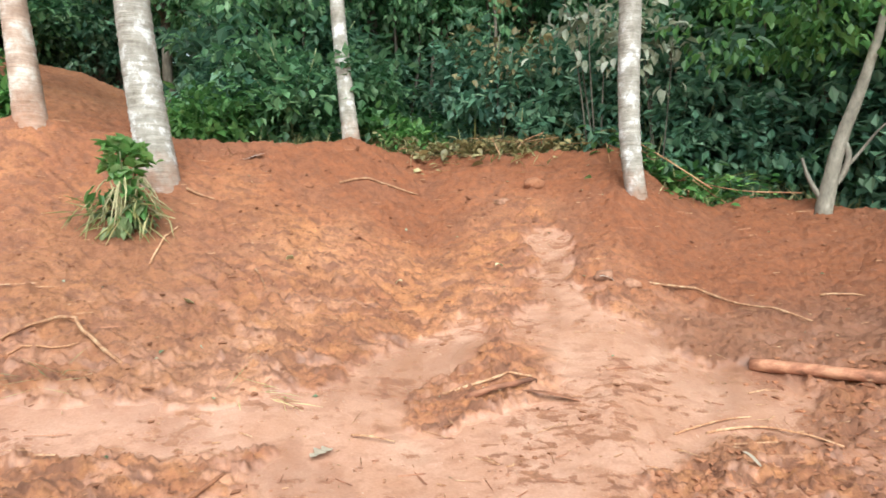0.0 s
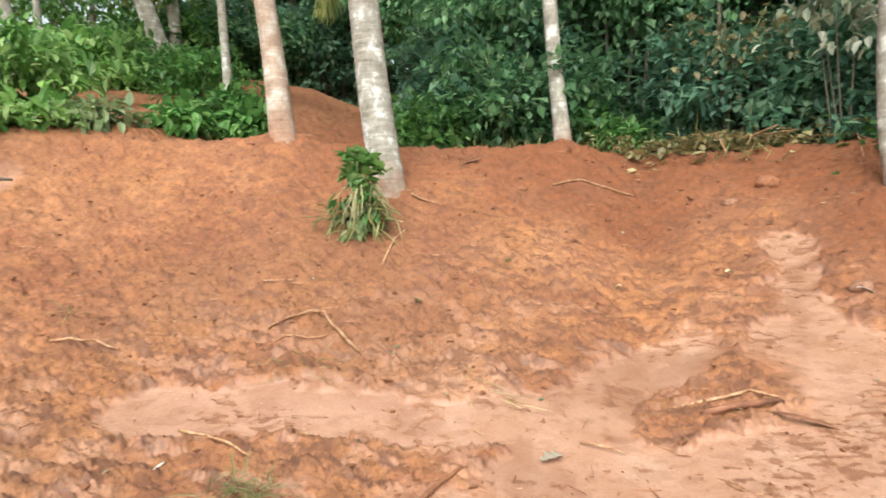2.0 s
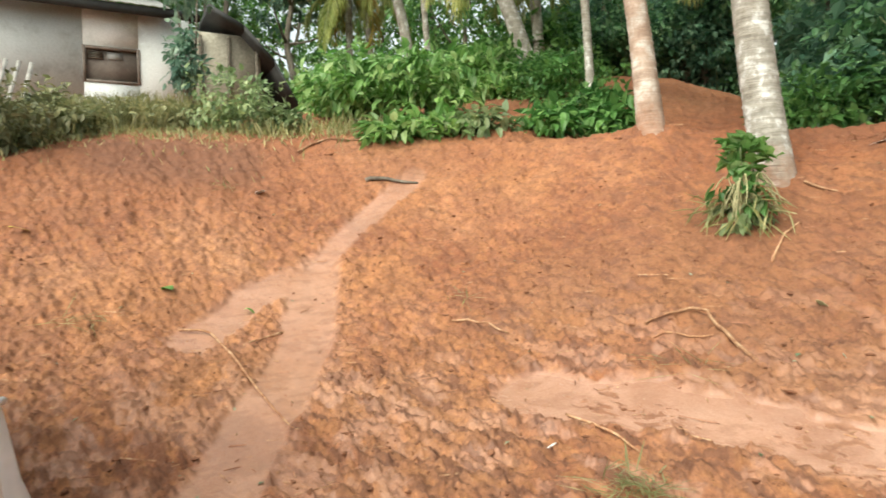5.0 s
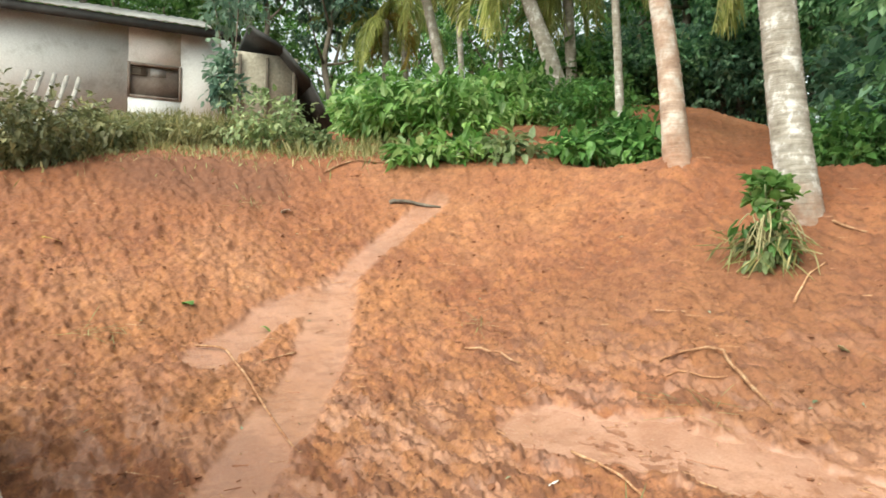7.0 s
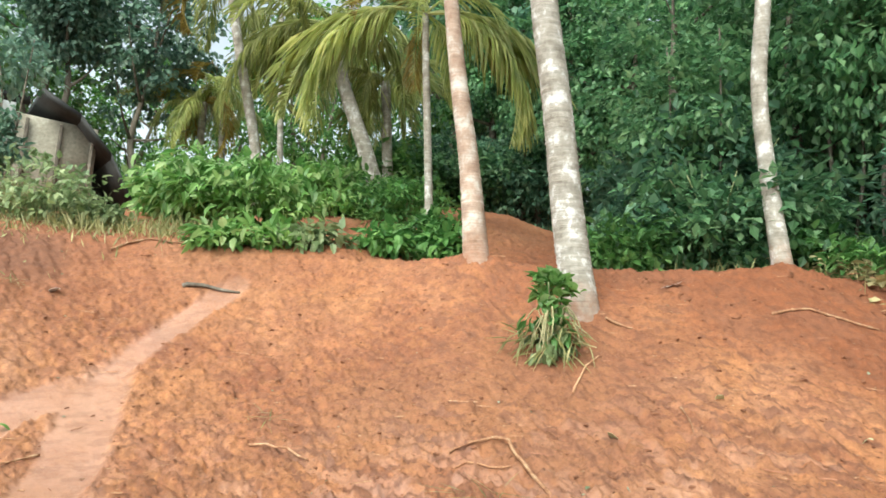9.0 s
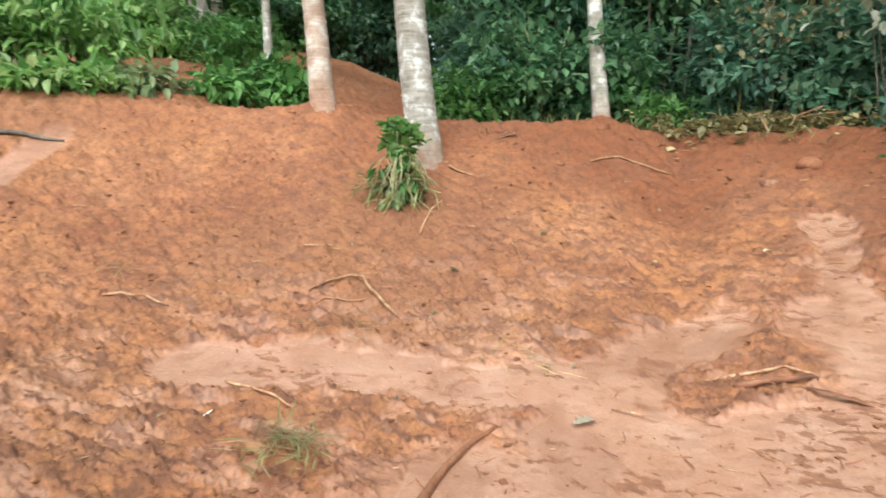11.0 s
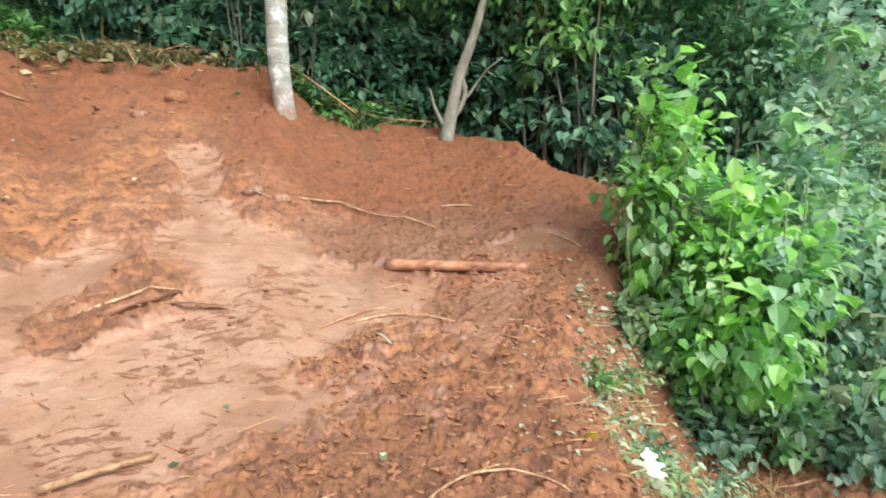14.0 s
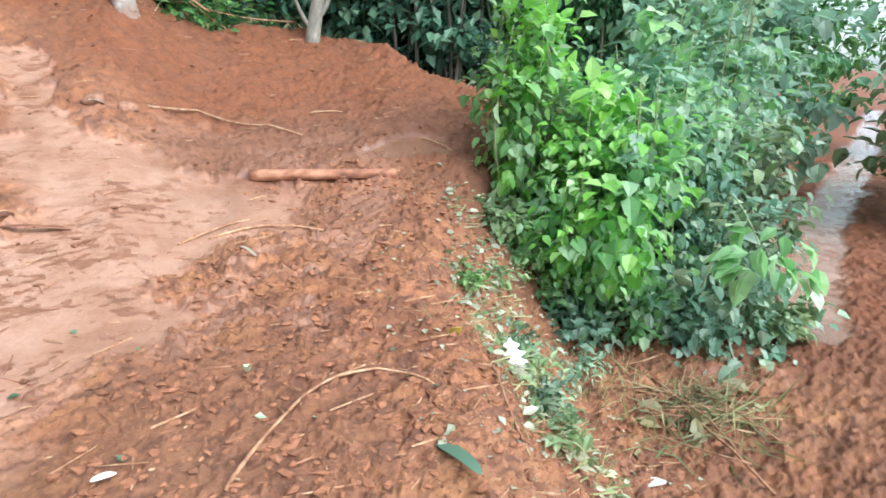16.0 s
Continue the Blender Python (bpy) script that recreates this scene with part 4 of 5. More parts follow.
# ---- cut shrubs and weeds below the house ----
GREY_LEAF = leaf_material("grey_green_leaf", (0.14, 0.21, 0.09), (0.26, 0.35, 0.17), (0.40, 0.47, 0.28), 0.45, 0.4)
WEED = leaf_material("dusty_weed_leaf", (0.11, 0.13, 0.06), (0.21, 0.22, 0.11), (0.36, 0.35, 0.20), 0.5, 0.4)
for b, r, w, h, m, s in ((55.5, 10.4, 1.0, 1.55, FRESH_LEAF, 81), (51.0, 10.0, 0.9, 1.5, FRESH_LEAF, 82), (46.0, 12.4, 1.0, 1.35, FRESH_LEAF, 83), (42.0, 12.6, 1.0, 1.4, FRESH_LEAF, 84),
                         (57.3, 11.4, 0.6, 1.2, FRESH_LEAF, 85), (48.5, 12.6, 0.9, 1.4, FRESH_LEAF, 86)):
    x, y = polar(b, r)
    leafy_thing("felled_shrub", x, y, "felled broadleaf shrub with fresh green leaves lying on the bank", "shrub", m, 50, 20, (w, w * 0.8, 0.0, h * 0.72), 0.19, s, 0.24, True, 5, 0.016, "felled shrubs", spread=0.34)
for b, r, w, h, m, s in ((40.5, 8.9, 0.40, 0.28, LEAF_MID, 87), (50.5, 8.9, 0.7, 0.20, FRESH_LEAF, 88), (54.0, 8.9, 0.45, 0.20, FRESH_LEAF, 89), (36.5, 9.4, 0.45, 0.6, LEAF_MID, 90), (35.0, 8.9, 0.35, 0.5, LEAF_MID, 91), (47.0, 8.9, 0.5, 0.25, GREY_LEAF, 92)):
    x, y = polar(b, r)
    leafy_thing("cut_branch", x, y, "cut leafy branch lying on the red bank", "branch", m, 34, 14, (w, w * 0.7, 0.0, h), 0.17, s, 0.27, True, 4, 0.010, "cut branches")
for b, r, w, h, m, s in ((66.5, 10.0, 0.6, 0.95, GREY_LEAF, 93), (63.5, 10.0, 0.45, 0.3, GREY_LEAF, 94), (79.0, 10.0, 0.6, 0.5, WEED, 95), (83.0, 9.4, 0.6, 0.9, WEED, 96), (77.5, 11.2, 0.8, 0.45, WEED, 97), (71.0, 10.8, 0.6, 0.25, WEED, 98), (74.5, 11.4, 0.8, 0.3, WEED, 191), (80.5, 10.8, 0.8, 0.7, WEED, 192), (86.5, 9.6, 0.7, 1.2, WEED, 99)):
    x, y = polar(b, r)
    leafy_thing("weed_bush", x, y, "grey-green weed bush on the bank below the house", "bush", m, 44, 18, (w, w, 0.0, h), 0.105, s, 0.3, True, 5, 0.008, "weeds on the bank")
for b, r, h, s in ((58.5, 19.0, 1.3, 101), (56.0, 20.0, 1.8, 102), (60.5, 24.0, 2.0, 103), (53, 19, 1.5, 104), (48, 17.5, 1.4, 105), (43.5, 17, 1.6, 106), (40, 15.5, 1.6, 107)):
    x, y = polar(b, r)
    leafy_thing("bush", x, y, "light green bush in the garden beyond the bank", "bush", FRESH_LEAF if s < 104 else LEAF_MID, 70, 18, (1.5, 1.5, 0.0, h), 0.24, s, 0.3, False, 4, 0.02, "garden bushes", spread=0.5)


def grass_patch(name, label, centres, n, height, seed, material=GRASS, wide=0.009):
    r = np.random.RandomState(seed)
    k = r.randint(0, len(centres), n)
    c = np.array([(x, y) for x, y, s in centres])[k] + r.normal(size=(n, 2)) * np.array([s for *_, s in centres])[k][:, None]
    z = ground_z(c[:, 0], c[:, 1]) + ground_maps(c[:, 0], c[:, 1])[0] - 0.01
    way = r.normal(size=(n, 3)) * np.array([0.5, 0.5, 0.2]) + np.array([0, 0, 1.0])
    L = height * (0.4 + r.rand(n))
    v, f = leaves(np.column_stack([c, z]), way, unit(r, n), L, wide * (0.5 + r.rand(n)), 0.2, 0.04)
    thing(name, mesh_of(name, v, f, material, False), (0, 0, 0), label, "grass", kind="stuff")


TALL_GRASS = leaf_material("tall_olive_grass", (0.12, 0.13, 0.05), (0.24, 0.23, 0.10), (0.40, 0.36, 0.19))
grass_patch("bank_grass", "short half-dry grass on the bank below the house", [(*polar(b, r), 0.5) for b, r in ((70, 9.8), (73, 9.9), (76, 10.2), (79, 10.4), (82, 10.2), (85, 9.8), (68, 10.2), (77, 11.0))], 2200, 0.11, 5)
grass_patch("tall_grass", "tall olive grass and weeds below the house wall", [(*polar(b, r), 0.45) for b, r in ((69, 11.6), (71, 11.4), (73, 11.2), (75, 11.2), (77, 11.0), (79, 10.8), (81, 10.8), (83, 10.6), (85, 10.4), (74, 12.2), (78, 12.0), (82, 11.8))], 5200, 0.42, 7, TALL_GRASS, 0.010)
grass_patch("rim_grass", "short grass and weeds along the rim", [(*polar(b, r), 0.30) for b, r in ((64, 9.6), (60, 9.5), (56, 9.4), (38, 9.3), (2, 8.3), (-6, 8.0), (-21, 7.9), (12, 8.3), (-30, 8.2))], 2600, 0.22, 6)

# haze over the trees by the house, lightened and blued into the leaf colour
HAZE_LEAF = leaf_material("hazed_tree_leaf", (0.10, 0.20, 0.15), (0.20, 0.35, 0.27), (0.36, 0.50, 0.41), 0.4, 0.5)
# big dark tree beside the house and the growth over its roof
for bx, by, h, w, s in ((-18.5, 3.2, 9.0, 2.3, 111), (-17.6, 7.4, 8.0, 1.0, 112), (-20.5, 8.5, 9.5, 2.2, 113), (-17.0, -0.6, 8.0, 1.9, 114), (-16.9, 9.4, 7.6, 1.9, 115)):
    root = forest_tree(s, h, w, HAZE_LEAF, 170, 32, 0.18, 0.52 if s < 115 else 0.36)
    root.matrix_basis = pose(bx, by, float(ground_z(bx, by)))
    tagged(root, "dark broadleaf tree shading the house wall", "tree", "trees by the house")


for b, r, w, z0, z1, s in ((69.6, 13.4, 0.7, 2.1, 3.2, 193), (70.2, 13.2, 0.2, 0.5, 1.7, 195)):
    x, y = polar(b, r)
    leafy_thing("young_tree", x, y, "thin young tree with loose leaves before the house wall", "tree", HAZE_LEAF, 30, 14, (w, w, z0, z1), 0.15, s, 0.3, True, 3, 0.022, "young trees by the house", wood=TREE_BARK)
# ---- the house ----
def box(bm, x0, x1, y0, y1, z0, z1, bevel=0.0):
    vs = [bm.verts.new((x, y, z)) for x in (x0, x1) for y in (y0, y1) for z in (z0, z1)]
    for q in ((0, 1, 3, 2), (4, 6, 7, 5), (0, 4, 5, 1), (2, 3, 7, 6), (0, 2, 6, 4), (1, 5, 7, 3)):
        bm.faces.new([vs[i] for i in q])
    if bevel:
        bmesh.ops.bevel(bm, geom=[e for e in bm.edges if any(v in vs for v in e.verts)], offset=bevel, segments=2, affect='EDGES')
    return bm


house = thing("house", None, pose(-16.1, 3.15, 4.3, 0, 0, -15), "old whitewashed house with a boarded window and sooty roof", "house")
# front wall round the window opening; x is towards the clearing, y along the wall
for y0, y1, z0, z1 in ((-3.5, 0.52, 0, 2.28), (1.62, 2.7, 0, 2.28), (0.52, 1.62, 0, 0.66), (0.52, 1.62, 1.42, 2.28)):
    part("wall", box(bmesh.new(), -0.2, 0, y0, y1, z0, z1), PLASTER, house)
part("wall", box(bmesh.new(), -4.0, -0.203, 2.5, 2.7, 0, 2.28), PLASTER, house)
part("wall", box(bmesh.new(), -4.0, -0.203, -3.5, -3.3, 0, 2.28), PLASTER, house)
bm = box(bmesh.new(), -0.25, -0.08, 2.7, 4.35, 0, 2.05)
box(bm, -3.5, -0.25, 4.2, 4.35, 0, 1.6)
part("side_wall", bm, STONE_WALL, house, "bare grey plaster wall")
win = part("window", box(bmesh.new(), -0.12, -0.07, 0.52, 1.62, 0.66, 1.42), SHUTTER, house, "brown boarded window with a louvred vent")
bm = bmesh.new()
for a in ((0.50, 0.56, 0.64, 1.44), (1.58, 1.64, 0.64, 1.44), (0.56, 1.58, 0.64, 0.70), (0.56, 1.58, 1.38, 1.44)):
    box(bm, -0.07, 0.02, *a)
part("frame", bm, SHUTTER, win)
for k in range(5):
    part("slat", box(bmesh.new(), -0.07, -0.02, 0.58, 0.90, 1.18 + 0.036 * k, 1.192 + 0.036 * k), TREE_BARK, win)
part("paper", box(bmesh.new(), -0.07, -0.06, 0.98, 1.30, 1.17, 1.35), SHEET, win, "pale paper on the pane")
bm = bmesh.new()
for k in range(56):
    # corrugated sheet, sloping up from the eave
    y0, y1 = -3.9 + 0.11 * k, -3.9 + 0.11 * (k + 1)
    za = 0.02 * (k % 2)
    zb = 0.02 * ((k + 1) % 2)
    vs = [bm.verts.new(p) for p in ((0.5, y0, 2.32 + za), (0.5, y1, 2.32 + zb), (-2.4, y1, 3.4 + zb), (-2.4, y0, 3.4 + za), (0.5, y0, 2.29 + za), (0.5, y1, 2.29 + zb), (-2.4, y1, 3.37 + zb), (-2.4, y0, 3.37 + za))]
    bm.faces.new(vs[:4])
    bm.faces.new(vs[4:][::-1])
    bm.faces.new((vs[0], vs[4], vs[5], vs[1]))
bmesh.ops.remove_doubles(bm, verts=bm.verts[:], dist=0.001)
part("roof", bm, SHEET, house, "weathered grey corrugated roof sheet")
part("fascia", box(bmesh.new(), 0.40, 0.46, -3.8, 2.9, 2.10, 2.30, 0.01), ROOF, house, "black fascia board under the eave")
bm = bmesh.new()
for (y0, z0), (y1, z1) in zip([(3.1, 2.6), (3.9, 2.2), (4.6, 1.45)], [(3.9, 2.2), (4.6, 1.45), (5.15, 0.45)]):
    vs = [bm.verts.new(p) for p in ((0.35, y0, z0), (0.35, y1, z1), (-3.6, y1, z1), (-3.6, y0, z0), (0.35, y0, z0 - 0.16), (0.35, y1, z1 - 0.16), (-3.6, y1, z1 - 0.16), (-3.6, y0, z0 - 0.16))]
    for q in ((0, 1, 2, 3), (7, 6, 5, 4), (0, 4, 5, 1), (3, 2, 6, 7), (1, 5, 6, 2), (0, 3, 7, 4)):
        bm.faces.new([vs[i] for i in q])
part("lean_to_roof", bm, ROOF, house, "black sagging lean-to roof")
for yy in (2.95, 3.6, 4.25):
    part("post", tube([(-0.02, yy, 0), (-0.02, yy, 1.95)], [0.045, 0.04], 7, 0.1), TREE_BARK, house)
for k in range(5):
    yy = -1.9 + 0.25 * k
    limb(thing("plank", None, (-14.6, 1.2 + 0.22 * k, float(ground_z(-14.6, 1.2)) + 0.1), "weathered grey plank leaning by the house", "plank", "planks by the house"), "board", [(0, 0, 0), (-0.4, 0.25, 0.8), (-0.8, 0.5, 1.6)], 0.06, 0.06, k, GREY_BOARD, 4, 4)

# ---- the parked van ----
SILVER = plain("silver_car_paint", (0.74, 0.78, 0.84), 0.35, 0.15)
GLASS_DARK = plain("dark_windscreen", (0.012, 0.018, 0.03), 0.05, 0.0, 0.9)
CHROME = plain("lamp_reflector", (0.82, 0.83, 0.84), 0.12, 1.0)
RUBBER = plain("black_rubber", (0.02, 0.02, 0.02), 0.7)
LAMP_SHELL = plain("lamp_shell", (0.80, 0.82, 0.84), 0.12, 0.35, 0.8)


def van():
    root = thing("van", None, (-1.92, -0.70, 0.0), "silver van with dark glass parked on the mud", "van")
    # outline by height: half width and how far the nose stands back
    prof = [(0.30, 0.80, 0.06), (0.42, 0.85, 0.0), (0.62, 0.85, 0.0), (0.88, 0.832, 0.0), (0.97, 0.802, 0.01), (1.06, 0.788, 0.03), (1.14, 0.776, 0.06), (1.23, 0.762, 0.11), (1.31, 0.725, 0.16), (1.37, 0.69, 0.21), (1.50, 0.64, 0.48), (1.60, 0.60, 0.74), (1.66, 0.54, 0.86), (1.68, 0.40, 1.0)]
    n = 17

    def ring(z, hw, back):
        pts = [(-3.0, -hw)]
        for k in range(n):
            u = -1 + 2 * k / (n - 1)
            u = math.copysign(abs(u) ** 0.6, u)
            pts.append((-back - 0.17 * abs(u) ** 5, hw * u))
        return [(x, y, z) for x, y in pts + [(-3.0, hw)]]

    def shell(name, rows, material, label="", lid=False):
        bm = bmesh.new()
        rings = [[bm.verts.new(p) for p in ring(*r)] for r in rows]
        for p, q in zip(rings[:-1], rings[1:]):
            for k in range(len(p)):
                bm.faces.new((p[k], p[(k + 1) % len(p)], q[(k + 1) % len(p)], q[k]))
        if lid:
            bm.faces.new(rings[-1])
        return part(name, bm, material, root, label)

    shell("body", prof[:7], SILVER)
    shell("glass", prof[6:12], GLASS_DARK, "dark wrap-round windscreen and side glass")
    shell("roof", prof[11:], SILVER, "", True)
    edge = [(x + 0.006, y * 1.004, z) for x, y, z in ring(1.145, 0.778, 0.062)][1:-1]
    part("trim", tube(edge, [0.010] * len(edge), 6), SILVER, root)

    def nose(y, z):
        """Place on the front of the body."""
        hw = float(np.interp(z, [p[0] for p in prof], [p[1] for p in prof]))
        back = float(np.interp(z, [p[0] for p in prof], [p[2] for p in prof]))
        return (-back - 0.17 * abs(y / hw) ** 5, y, z)

    for s in (1, -1):
        bm = bmesh.new()
        rows = []
        for i in range(9):
            z = 0.66 + 0.46 * i / 8
            rows.append([])
            for k in range(9):
                y = s * (0.36 + (0.405 - 0.02 * abs(i - 4) / 4) * k / 8)
                x, y, z = nose(y, z)
                bulge = 0.022 * (1 - (abs(i - 4) / 4) ** 4) * (1 - (abs(k - 4) / 4) ** 4)
                rows[-1].append(bm.verts.new((x + 0.004 + bulge, y, z)))
        for p, q in zip(rows[:-1], rows[1:]):
            for k in range(8):
                bm.faces.new((p[k], p[k + 1], q[k + 1], q[k]))
        lamp = part("headlight", bm, LAMP_SHELL, root, "large clear headlight with bright reflectors")
        for yy, zz, rr in ((0.46, 0.98, 0.070), (0.66, 0.97, 0.085), (0.68, 0.80, 0.06), (0.50, 0.80, 0.055)):
            x, y, z = nose(s * yy, zz)
            bm = bmesh.new()
            bmesh.ops.create_uvsphere(bm, u_segments=18, v_segments=10, radius=rr, matrix=Matrix.Translation((x + 0.012, y, z)) @ Matrix.Diagonal((0.45, 1, 1, 1)))
            part("reflector", bm, CHROME, lamp)
        x, y, z = nose(s * 0.5, 1.09)
        part("indicator", box(bmesh.new(), x - 0.02, x + 0.02, y - 0.16, y + 0.16, z - 0.012, z + 0.012, 0.006), CHROME, lamp)
        mirror = part("wing_mirror", box(bmesh.new(), -0.57, -0.47, s * 0.63 - 0.08, s * 0.63 + 0.08, 1.38, 1.56, 0.03), RUBBER, root, "black wing mirror")
        part("mirror_glass", box(bmesh.new(), -0.576, -0.572, s * 0.63 - 0.055, s * 0.63 + 0.055, 1.41, 1.53), CHROME, mirror)
        part("stalk", tube([(-0.46, s * 0.56, 1.34), (-0.52, s * 0.63, 1.40)], [0.022, 0.018], 8), RUBBER, mirror)
    bm = bmesh.new()
    for z, o in ((0.44, 0.0), (0.50, 0.05), (0.70, 0.06), (0.78, 0.02)):
        pts = [(x + o, y * (1 + 0.4 * o), z) for x, y, z in ring(z, 0.85, 0.0)[1:-1]]
        row = [bm.verts.new(p) for p in pts]
        if z > 0.44:
            for k in range(len(row) - 1):
                bm.faces.new((last[k], last[k + 1], row[k + 1], row[k]))
        last = row
    part("bumper", bm, SILVER, root)
    part("grille", box(bmesh.new(), -0.05, 0.012, -0.26, 0.26, 0.84, 1.02, 0.01), RUBBER, root, "black grille")
    for x in (-0.75, -2.5):
        for s in (1, -1):
            bm = bmesh.new()
            bmesh.ops.create_cone(bm, cap_ends=True, segments=24, radius1=0.29, radius2=0.29, depth=0.2, matrix=Matrix.Translation((x, s * 0.77, 0.30)) @ Matrix.Rotation(radians(90), 4, 'X'))
            bmesh.ops.bevel(bm, geom=[e for e in bm.edges if len(e.link_faces) == 2 and e.calc_face_angle() > 1], offset=0.03, segments=2, affect='EDGES')
            wheel = part("wheel", bm, RUBBER, root)
            bm = bmesh.new()
            bmesh.ops.create_cone(bm, cap_ends=True, segments=20, radius1=0.17, radius2=0.15, depth=0.03, matrix=Matrix.Translation((x, s * 0.88, 0.30)) @ Matrix.Rotation(radians(-90 * s), 4, 'X'))
            part("rim", bm, CHROME, wheel)
    return root


van()


# ---- the green clump at the foot of the palm ----
def palm_foot_plant(x, y):
    """A tuft of broad leaves over bent, wilted stalks."""
    r = np.random.RandomState(121)
    root = thing("plant_clump", None, (x, y, top(x, y) - 0.03), "green broad-leaved plant with wilted drooping stalks at a palm's foot", "plant")
    for k in range(5):
        a = 6.28 * k / 5 + r.uniform(-0.4, 0.4)
        limb(root, "stem", [(0.03 * math.cos(a), 0.03 * math.sin(a), 0), (0.05 * math.cos(a), 0.05 * math.sin(a), 0.4), (0.12 * math.cos(a), 0.10 * math.sin(a), 0.56 + 0.1 * r.rand())], 0.011, 0.006, k, STEM, 9, 6)
    for k in range(26):
        # a stalk that rises, bends over and hangs to the soil
        a = 6.28 * r.rand()
        rise, out = r.uniform(0.12, 0.44), r.uniform(0.18, 0.40)
        c, d = math.cos(a), math.sin(a)
        limb(root, "wilted_stalk", [(0.05 * c, 0.05 * d, 0.05), (0.4 * out * c, 0.4 * out * d, rise), (0.8 * out * c, 0.7 * out * d, rise * 0.75), (out * c, out * d, r.uniform(0.03, 0.2))], 0.009, 0.004, k, DRY_STALK, 10, 5)
    child("foliage", crown_mesh("foliage", 121, FRESH_LEAF, 17, 8, (0.14, 0.12, 0.42, 0.74), 0.115, 0.6, 0.40, True, 0.2, 0.07), root)
    child("lower_leaves", crown_mesh("lower_leaves", 124, LEAF_MID, 16, 5, (0.20, 0.17, 0.08, 0.46), 0.14, -0.4, 0.28, True, 0.2, 0.10), root, "darker drooping leaves")
    child("wilted_leaves", crown_mesh("wilted_leaves", 122, GREY_LEAF, 14, 4, (0.34, 0.26, 0.0, 0.30), 0.13, -0.5, 0.3, True, 0.4, 0.10), root, "pale wilted leaves")
    child("dry_grass", crown_mesh("dry_grass", 123, GRASS, 14, 9, (0.30, 0.24, 0.0, 0.35), 0.22, -0.2, 0.035, False, 0.3, 0.14), root, "dry stalks")


DRY_STALK = surface("wilted_stalk_skin", [(0.3, (0.24, 0.22, 0.10)), (0.7, (0.50, 0.46, 0.26))], 9, 0.8, 0.3, 40, 0.4)
palm_foot_plant(-2.60, 5.38)


# ---- the vine-grown bushes on the bank by the road ----
HEART = leaf_material("heart_vine_leaf", (0.20, 0.42, 0.15), (0.36, 0.60, 0.26), (0.62, 0.76, 0.52), 0.35, 0.55)
BLUE_LEAF = leaf_material("blue_green_leaf", (0.20, 0.36, 0.24), (0.35, 0.53, 0.39), (0.58, 0.70, 0.57), 0.4, 0.55)


def vine_bush(x, y, z, label, mats, box_, size, seed, clumps=70, per=16, stems=9):
    r = random.Random(seed)
    root = thing("vine_bush", None, (x, y, z), label, "bush", "bushes by the road")
    for k in range(stems):
        a = r.uniform(0, 6.28)
        e = (math.cos(a) * box_[0] * 0.8, math.sin(a) * box_[1] * 0.8, box_[3] * r.uniform(0.55, 1.02))
        limb(root, "stem", [(0.3 * e[0], 0.3 * e[1], -0.1), (e[0] * 0.9 + r.uniform(-.15, .15), e[1] * 0.7, e[2] * 0.5), (e[0] * 0.7, e[1] * 0.9, e[2])], 0.010, 0.004, k, STEM, 12, 5)
    for i, (m, share) in enumerate(mats):
        child("foliage", crown_mesh("foliage", seed + 7 * i, m, int(clumps * share), int(per * 0.5), box_, size * 1.0, -0.25, 0.40, True, 0.25, 0.22), root)
        child("foliage", crown_mesh("foliage", seed + 7 * i + 3, m, int(clumps * share * 1.15), int(per * 0.8), box_, size * 0.55, -0.2, 0.40, True, 0.25, 0.24), root)
    return root


vine_bush(3.78, 3.12, 0.05, "upright spire of bright green vines at the edge of the bank", [(LEAF_BRIGHT, 0.5), (HEART, 0.5)], (0.25, 0.25, -0.05, 2.0), 0.12, 131, 62, 15, 12)
vine_bush(3.98, 2.55, -0.20, "thick bush of bright green vine leaves on the bank", [(LEAF_BRIGHT, 0.6), (HEART, 0.6)], (0.46, 0.48, -0.35, 1.50), 0.12, 132, 90, 17)
for x, y, w, h, m, k in ((3.62, 2.95, 0.24, 0.42, HEART, 181), (3.80, 2.62, 0.28, 0.50, HEART, 182), (4.02, 2.25, 0.30, 0.45, HEART, 183), (3.70, 2.45, 0.20, 0.25, BLUE_LEAF, 184), (4.30, 2.0, 0.32, 0.42, BLUE_LEAF, 185), (3.40, 3.0, 0.20, 0.22, GREY_LEAF, 186), (4.75, 1.75, 0.34, 0.40, GREY_LEAF, 187)):
    leafy_thing("creeping_vine", x, y, "low vine leaves spreading down the bank to the soil", "vine", m, 26, 12, (w, w, 0.0, h), 0.085, k, 0.38, True, 4, 0.005, "low vines", 0.02, 0.14)
for x, y, pts in ((3.72, 2.95, [(0, 0, 0), (-0.05, 0.1, 0.5), (0.12, 0.05, 1.0)]), (3.60, 2.9, [(0, 0, 0), (0.10, 0.05, 0.35), (0.25, 0.05, 0.75), (0.30, 0.0, 1.15)]), (3.66, 2.8, [(0, 0, 0), (0.02, 0.1, 0.45), (0.22, 0.0, 0.9)]), (3.75, 2.6, [(0, 0, 0), (-0.06, 0.0, 0.4), (0.06, 0.1, 0.9)])):
    limb(thing("climbing_vine", None, (x, y, top(x, y) - 0.03), "pale bare vine stem climbing in the bush", "vine", "climbing vines"), "stalk", pts, 0.008, 0.004, 1, PALE_BARK, 12, 5)
vine_bush(4.75, 2.55, -0.35, "shaded bush with blue-green leaves behind the vines", [(HEART, 0.5), (BLUE_LEAF, 0.5)], (0.65, 0.6, -0.3, 2.1), 0.13, 133, 110, 18)
